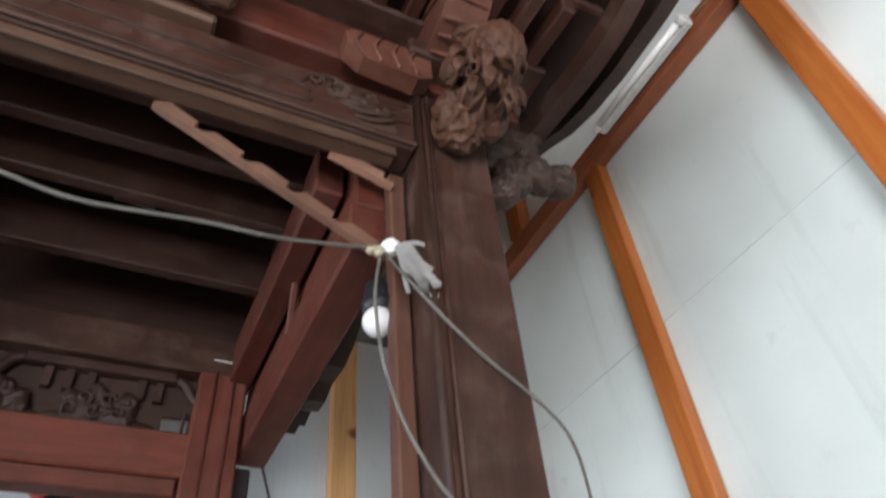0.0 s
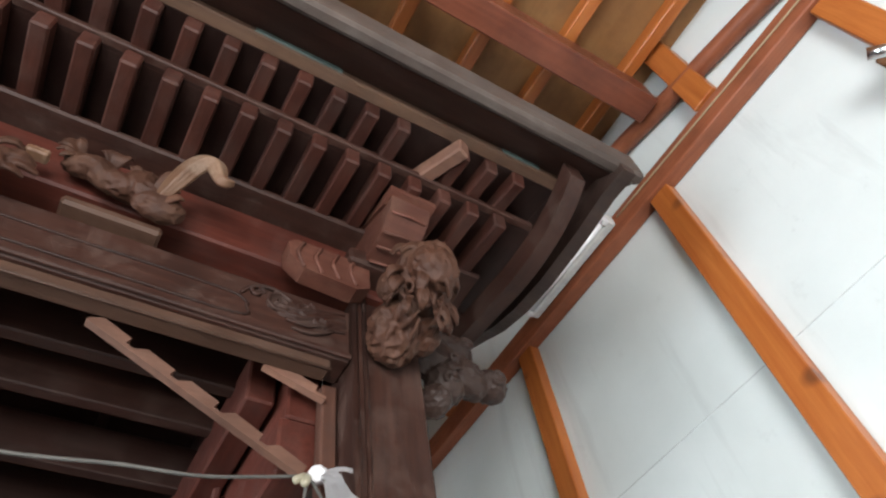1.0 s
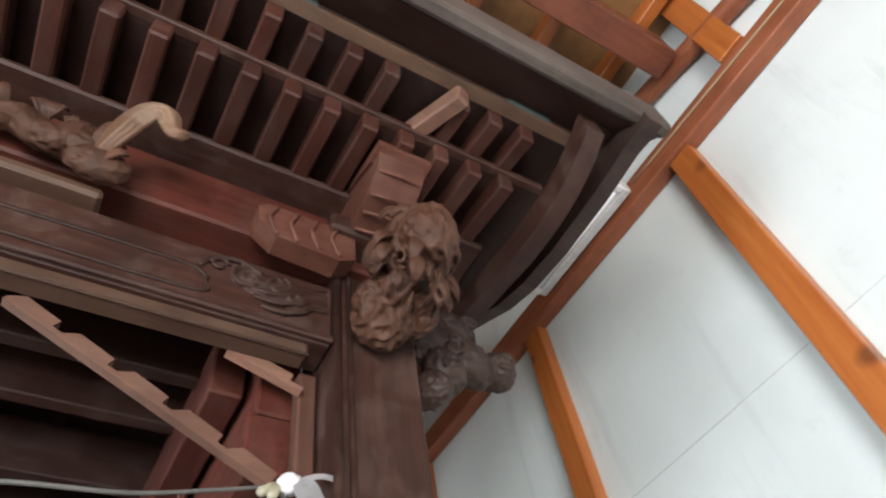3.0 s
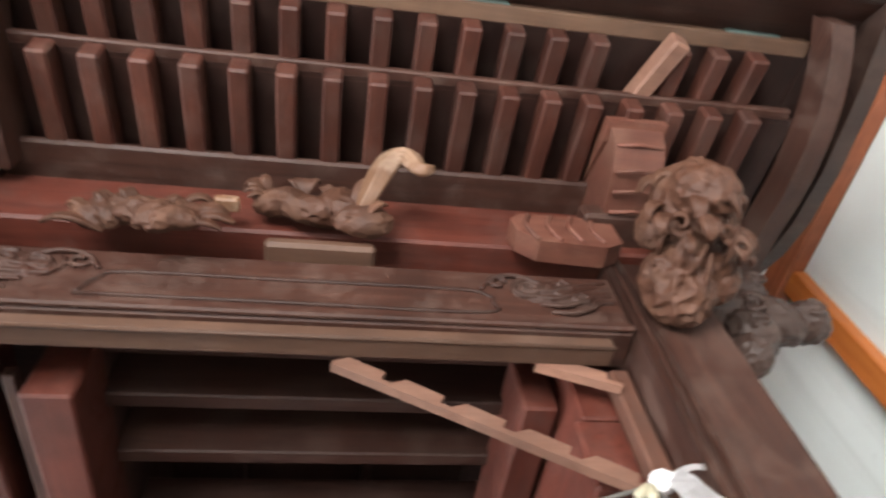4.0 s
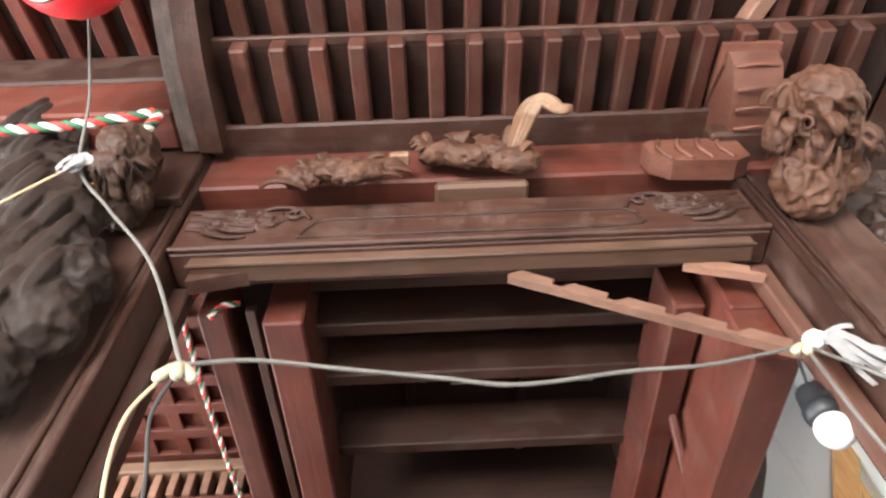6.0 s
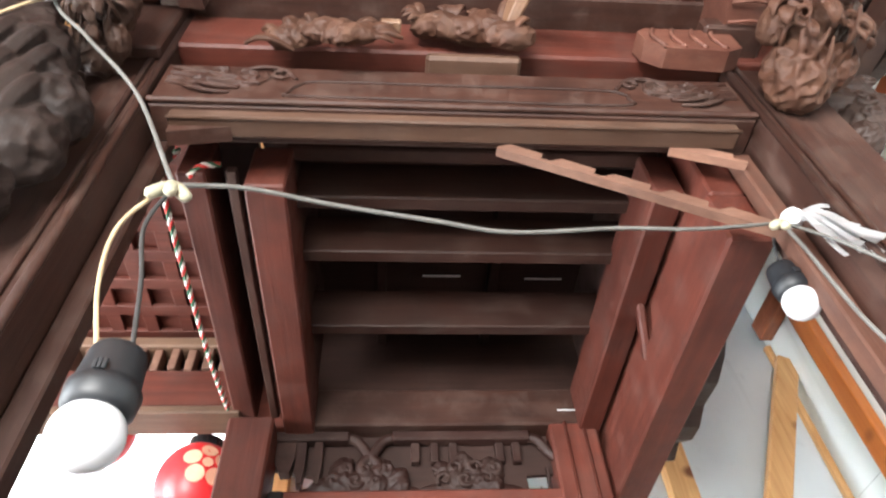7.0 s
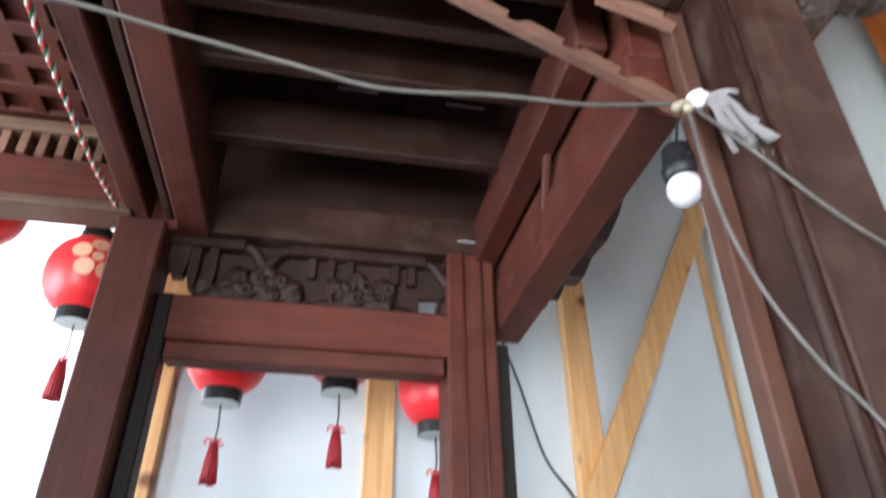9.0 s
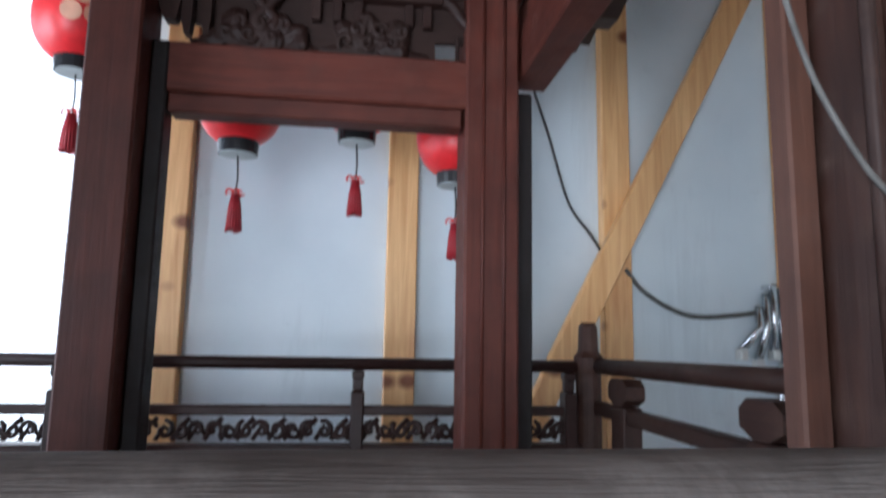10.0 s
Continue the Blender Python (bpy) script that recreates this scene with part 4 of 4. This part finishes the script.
cord("light_cable", [KNOT_L, (-0.262, 0.572, 2.112), (-0.17, 0.60, 2.122), (-0.06, 0.615, 2.116), (0.03, 0.625, 2.110), (0.16, 0.635, 2.133), (0.26, 0.65, 2.152), (0.35, 0.672, 2.188), KNOT_R], 0.0026, cable_grey, "grey lamp cable strung between the posts")
cord("light_cable", [(-0.70, 0.28, 3.02), (-0.655, 0.36, 2.82), (-0.61, 0.46, 2.63), KNOT_U, (-0.505, 0.525, 2.375), (-0.415, 0.545, 2.265), KNOT_L], 0.0026, cable_grey, "grey lamp cable hanging past the carving")
cord("light_cable", [KNOT_R, (0.458, 0.655, 2.135), (0.550, 0.652, 2.040), (0.647, 0.652, 1.967), (0.70, 0.67, 1.92), (0.75, 0.72, 1.83)], 0.0026, cable_grey, "grey lamp cable slanting across the post")
cord("light_cable", [KNOT_R, (0.406, 0.66, 2.12), (0.404, 0.655, 2.07), (0.412, 0.655, 2.0), (0.430, 0.653, 1.93), (0.450, 0.652, 1.885), (0.478, 0.652, 1.84), (0.508, 0.652, 1.805), (0.54, 0.652, 1.74), (0.55, 0.655, 1.60)], 0.0026, cable_grey, "grey lamp cable hanging down the post")


def festoon(at, k, name_label, turn=0.0):
    """Waterproof lamp holder with a round opal bulb, hanging."""
    x, y, z = at
    lampo = thing("festoon_lamp", at, name_label, "lamp", "festoon lamps")
    part("bulb", lathe((x, y, z), [(0.002, -0.0305 * k)] + [(0.0305 * k * math.sin(a), -0.0305 * k * math.cos(a)) for a in np.linspace(0.15, 2.55, 14)], 28), bulb_white, lampo, "round white opal bulb", smooth=True)
    sock = part("socket", lathe((x, y, z), [(0.024 * k, 0.018 * k), (0.030 * k, 0.026 * k), (0.031 * k, 0.036 * k), (0.0315 * k, 0.043 * k), (0.029 * k, 0.045 * k), (0.028 * k, 0.050 * k), (0.0255 * k, 0.078 * k), (0.024 * k, 0.084 * k), (0.018 * k, 0.087 * k)], 28), black_plastic, lampo, "ribbed black rubber lamp socket", smooth=True)
    for i in range(3):
        a = -1.6 + 0.12 * i
        part("rib", box(x + 0.0305 * k * math.cos(a) - 0.0015, x + 0.0305 * k * math.cos(a) + 0.0015, y + 0.0305 * k * math.sin(a) - 0.002, y + 0.0305 * k * math.sin(a) + 0.001, z + 0.045 * k, z + 0.055 * k, 0.0005), black_plastic, sock)
    return lampo


near = festoon((-0.320, 0.570, 1.806), 0.88, "black festoon lamp with white bulb on two wires")
far = festoon((0.452, 0.768, 2.142), 0.82, "black festoon lamp with white bulb beside the post")
third = festoon((-0.675, 0.52, 2.285), 0.9, "black festoon lamp hanging by the dark carving")
cord("lamp_wire", [KNOT_L + Vector((-0.01, 0, -0.01)), (-0.366, 0.560, 2.03), (-0.362, 0.566, 1.96), (-0.334, 0.568, 1.870)], 0.0022, cable_cream, "thin cream lamp wire to the socket", "wire")
cord("lamp_wire", [KNOT_L + Vector((0.0, 0, -0.01)), (-0.342, 0.560, 2.03), (-0.326, 0.566, 1.96), (-0.310, 0.572, 1.870)], 0.0022, cable_black, "thin black lamp wire to the socket", "wire")
cord("lamp_wire", [KNOT_U, (-0.61, 0.515, 2.455), (-0.65, 0.52, 2.40), (-0.672, 0.52, 2.36)], 0.0022, cable_cream, "thin cream lamp wire to the socket", "wire")
cord("lamp_wire", [KNOT_R, (0.440, 0.73, 2.238), (0.452, 0.763, 2.220)], 0.0022, cable_black, "thin black lamp wire to the socket", "wire")


def clip(at, turns):
    c = thing("wire_connector", at, "cream insulating wire connectors at a joint", "connector")
    for t in turns:
        d = Vector(t).normalized()
        p = Vector(at)
        part("cap", tube([p, p + d * 0.012, p + d * 0.03, p + d * 0.034], 0.0065, 10, None, [0.8, 1.1, 1.0, 0.5]), clip_cream, c, smooth=True)


clip(KNOT_L, ((0.8, -0.1, -1.0), (-0.6, -0.3, -1.0), (0.2, -0.4, -0.9)))
clip(KNOT_R, ((-0.9, -0.3, -0.7), (-0.4, -0.5, -0.9)))


def ribbon_bundle(at, spread, seed, scale=1.0):
    b = thing("white_tie", at, "frayed white plastic ribbon tied round the cable", "ribbon")
    rnd = random.Random(seed)
    for i in range(15):
        ang = rnd.uniform(*spread)
        ln = rnd.uniform(0.05, 0.11) * scale
        d = Vector((math.cos(ang), -0.25 + rnd.uniform(-.25, .2), math.sin(ang)))
        p = Vector(at)
        q = [p, p + d * ln * 0.4 + Vector((0, -0.008, 0.010)), p + d * ln * 0.8 + Vector((rnd.uniform(-.01, .01), 0, -0.002)), p + d * ln + Vector((0, 0, -0.014))]
        bm = bmesh.new()
        c = spline(q, 4)
        w = rnd.uniform(0.003, 0.007)
        rows = []
        for q0, a0 in enumerate(c):
            d0 = c[min(q0 + 1, len(c) - 1)] - c[max(q0 - 1, 0)]
            side_v = d0.cross(Vector((0.3, 1, 0.2))).normalized() * w
            rows.append([bm.verts.new(a0 - side_v), bm.verts.new(a0 + side_v)])
        for r0, r1 in zip(rows, rows[1:]):
            bm.faces.new((r0[0], r0[1], r1[1], r1[0]))
        bmesh.ops.solidify(bm, geom=bm.faces[:], thickness=0.0008)
        part("strip", bm, slit_and_tape_white, b, smooth=True)
    part("knot", lump(bmesh.new(), at, (0.013 * max(scale, 0.5), 0.012 * max(scale, 0.5), 0.012 * max(scale, 0.5)), 0.3, 3, 3, 0, seed), slit_and_tape_white, b, smooth=True)


ribbon_bundle(KNOT_R + Vector((0.012, -0.008, 0)), (-1.5, 0.15), 4)
ribbon_bundle(KNOT_U + Vector((0.0, -0.006, 0)), (-2.6, -0.6), 5, 0.28)


def striped_rope(name, pts, r, label):
    """Three-strand twisted cord in red, white and green."""
    rope = thing(name, pts[0], label, "rope")
    c = spline(pts, 26)
    for s, mat in enumerate((rope_red, rope_white, rope_green)):
        line = []
        side = None
        run = 0.0
        for i, p in enumerate(c):
            d = (c[min(i + 1, len(c) - 1)] - c[max(i - 1, 0)]).normalized()
            if side is None:
                side = d.orthogonal().normalized()
            side = (side - d * side.dot(d)).normalized()
            if i:
                run += (p - c[i - 1]).length
            a = run / (r * 6.5) * 2 * math.pi + s * 2 * math.pi / 3
            line.append(p + (side * math.cos(a) + d.cross(side) * math.sin(a)) * r * 0.55)
        part("strand", tube(line, r * 0.62, 7), mat, rope, smooth=True)


striped_rope("festival_rope", [(-0.495, 0.815, 2.57), (-0.515, 0.835, 2.515), (-0.502, 0.92, 2.470), (-0.492, 1.02, 2.448), (-0.480, 1.25, 2.432), (-0.478, 1.43, 2.452)], 0.0049, "twisted red, white and green festival rope slung to the rear post")
striped_rope("festival_rope", [(-0.405, 0.80, 2.50), (-0.436, 0.798, 2.489), (-0.452, 0.805, 2.468)], 0.0049, "twisted festival rope looped round the post")
striped_rope("festival_rope", [(-0.90, 0.536, 2.665), (-0.694, 0.536, 2.69), (-0.60, 0.536, 2.716), (-0.555, 0.532, 2.722), (-0.540, 0.53, 2.69), (-0.545, 0.53, 2.640)], 0.0085, "twisted festival rope end over the beam")


def lantern(at, flower=False, k=1.0, tassel=True, label="round red paper lantern with black caps and a red tassel"):
    """at: the middle of the paper body."""
    x, y, z = at
    o = thing("paper_lantern", at, label, "lantern", "festival lanterns")
    prof = []
    for i in range(25):
        a = -1.15 + 2.3 * i / 24
        prof.append((0.093 * k * math.cos(a) ** 0.8 * (1 + (0.006 if i % 2 else 0)), 0.098 * k * math.sin(a)))
    body = part("paper_body", lathe(at, prof, 32), paper_red, o, "glossy red ribbed paper", smooth=True)
    if flower:
        bm = bmesh.new()
        for i in range(6):
            a = math.pi / 2 + i * 2 * math.pi / 5
            cx, cz, rr = (0, 0, 0.012) if i == 5 else (0.036 * math.cos(a), 0.036 * math.sin(a), 0.020)
            ring = []
            for j in range(18):
                b = 2 * math.pi * j / 18
                u, w = cx + rr * math.cos(b), cz + 0.012 + rr * math.sin(b)
                az = u / 0.09
                lat = w / 0.094
                rad = 0.0955 * k * max(0.1, math.cos(lat)) ** 0.8
                face = -1.15
                ring.append(bm.verts.new((x + rad * math.cos(face + az), y + rad * math.sin(face + az), z + 0.098 * k * math.sin(lat))))
            bm.faces.new(ring)
        part("flower_crest", bm, paper_pale, body, "pale plum-blossom crest")
    for s, h in ((1, 0.030), (-1, 0.032)):
        z0 = z + s * 0.086 * k
        part("cap", lathe((x, y, z0), [(0.044 * k, 0), (0.045 * k, s * 0.002), (0.043 * k, s * h * k), (0.038 * k, s * h * k)], 24), cap_black, o, "black lacquer cap")
    part("cap_base", lathe((x, y, z - 0.086 * k - 0.032 * k), [(0.040 * k, 0.0005), (0.040 * k, -0.0015)], 24), cap_grey, o)
    if tassel:
        zb = z - 0.12 * k
        part("tassel_cord", tube([(x, y, zb), (x + 0.003, y, zb - 0.05 * k), (x, y, zb - 0.09 * k)], 0.0022, 6), cap_black, o, smooth=True)
        bm = bmesh.new()
        for i in range(3):
            curl(bm, (x + 0.012 * (i - 1), y, zb - 0.083 * k), 0.010, 0.0025, 1.1, flip=1 if i % 2 else -1, start=i)
        part("bow", bm, rope_red, o, smooth=True)
        bm = bmesh.new()
        rnd = random.Random(int(1000 * (x + 3)))
        for i in range(16):
            a = 2 * math.pi * i / 16
            tube([(x + 0.006 * math.cos(a), y + 0.006 * math.sin(a), zb - 0.088 * k), (x + 0.012 * math.cos(a), y + 0.012 * math.sin(a), zb - 0.12 * k),
                  (x + 0.016 * math.cos(a), y + 0.016 * math.sin(a), zb - (0.165 + 0.008 * rnd.random()) * k)], 0.0036, 5, bm)
        part("tassel", bm, tassel_red, o, smooth=True)
    part("hanger", tube([(x, y, z + 0.115 * k), (x, y, z + 0.22 * k)], 0.002, 6), cap_black, o, smooth=True)
    return o


lantern((-0.566, 1.63, 2.375), True, k=1.02, label="round red paper lantern with a pale plum-blossom crest")
lantern((-0.229, 1.71, 2.238), k=1.05)
lantern((0.044, 1.74, 2.290), k=1.05)
lantern((0.288, 1.74, 2.195), k=1.05)
lantern((-0.885, 1.72, 2.595), True, label="round red paper lantern with a pale plum-blossom crest")
lantern((-0.602, 0.259, 2.690), label="round red paper lantern under the front eave", tassel=False)

# red cord with a ring on the front rail
RAIL_SHIFT = Vector((-0.033, -0.060, -0.052))
loop = thing("red_tie_cord", Vector((-0.141, 0.43, 1.66)) + RAIL_SHIFT, "braided red cord with a steel ring on the rail", "cord")
pts = [Vector((-0.161 + 0.0115 * max(0.0, a - 1.5708), 0.46 + 0.0345 * math.cos(a), 1.674 + 0.0345 * math.sin(a))) + RAIL_SHIFT for a in np.linspace(-1.2, 3.1, 20)]
part("cord", tube(pts + [Vector((-0.142, 0.419, 1.668)) + RAIL_SHIFT, Vector((-0.141, 0.415, 1.660)) + RAIL_SHIFT], 0.0026, 9), rope_red, loop, smooth=True)
part("knot", lump(bmesh.new(), Vector((-0.141, 0.412, 1.664)) + RAIL_SHIFT, (0.004, 0.0045, 0.006), 0.2, 3, 3), rope_red, loop, smooth=True)
part("cord_end", tube(spline([Vector(p) + RAIL_SHIFT for p in ((-0.141, 0.410, 1.660), (-0.143, 0.408, 1.652), (-0.147, 0.410, 1.640))], 4), 0.0028, 8), rope_red, loop, smooth=True)
part("ring", tube([Vector((-0.138 + 0.0095 * math.cos(a), 0.409, 1.655 + 0.0095 * math.sin(a))) + RAIL_SHIFT for a in np.linspace(0, 2 * math.pi, 26)], 0.0011, 8), chrome, loop, smooth=True)

# wall cable and a bundle of steel tubes in the corner
cord("wall_cable", [(0.50, 1.95, 2.66), (0.55, 2.02, 2.495), (0.612, 2.03, 2.31), (0.674, 2.04, 2.112), (0.75, 2.06, 2.018), (0.80, 2.10, 1.97)], 0.0045, cable_black, "black cable hanging to a stud", "cable")
cord("wall_cable", [(0.875, 2.10, 1.92), (0.95, 2.13, 1.852), (1.09, 2.135, 1.786), (1.25, 2.135, 1.79), (1.375, 2.12, 1.812)], 0.007, cable_grey, "grey cable sagging along the wall", "cable")
bundle = thing("steel_clamps", (1.36, 2.13, 1.88), "bundle of steel clamps and tubes hung on the wall", "clamp")
part("hook", box(1.35, 1.37, 2.10, 2.152, 1.875, 1.89, 0.003), steel, bundle)
for i, (x, z0, z1, lean) in enumerate(((1.32, 1.68, 1.82, -0.06), (1.345, 1.65, 1.86, -0.03), (1.37, 1.68, 1.89, 0.0), (1.395, 1.64, 1.88, 0.01), (1.41, 1.62, 1.85, 0.015), (1.385, 1.43, 1.62, 0.0), (1.40, 1.40, 1.60, 0.0))):
    part("steel_tube", tube([(x + lean, 2.125, z0), (x, 2.115, (z0 + z1) / 2), (x + 0.005, 2.125, z1)], 0.013, 10), steel, bundle, smooth=True)
    part("clamp_jaw", box(x + lean - 0.012, x + lean + 0.012, 2.105, 2.145, z0 - 0.03, z0 + 0.005, 0.004), fixture_grey, bundle)

hook = thing("steel_bracket", (1.34, -0.28, 2.86), "small steel bracket screwed to a stud", "bracket")
part("plate", box(1.345, 1.359, -0.33, -0.24, 2.81, 2.91, 0.004), steel, hook)
part("arm", tube([(1.345, -0.28, 2.87), (1.31, -0.27, 2.86), (1.29, -0.24, 2.88)], 0.014, 10), steel, hook, smooth=True)
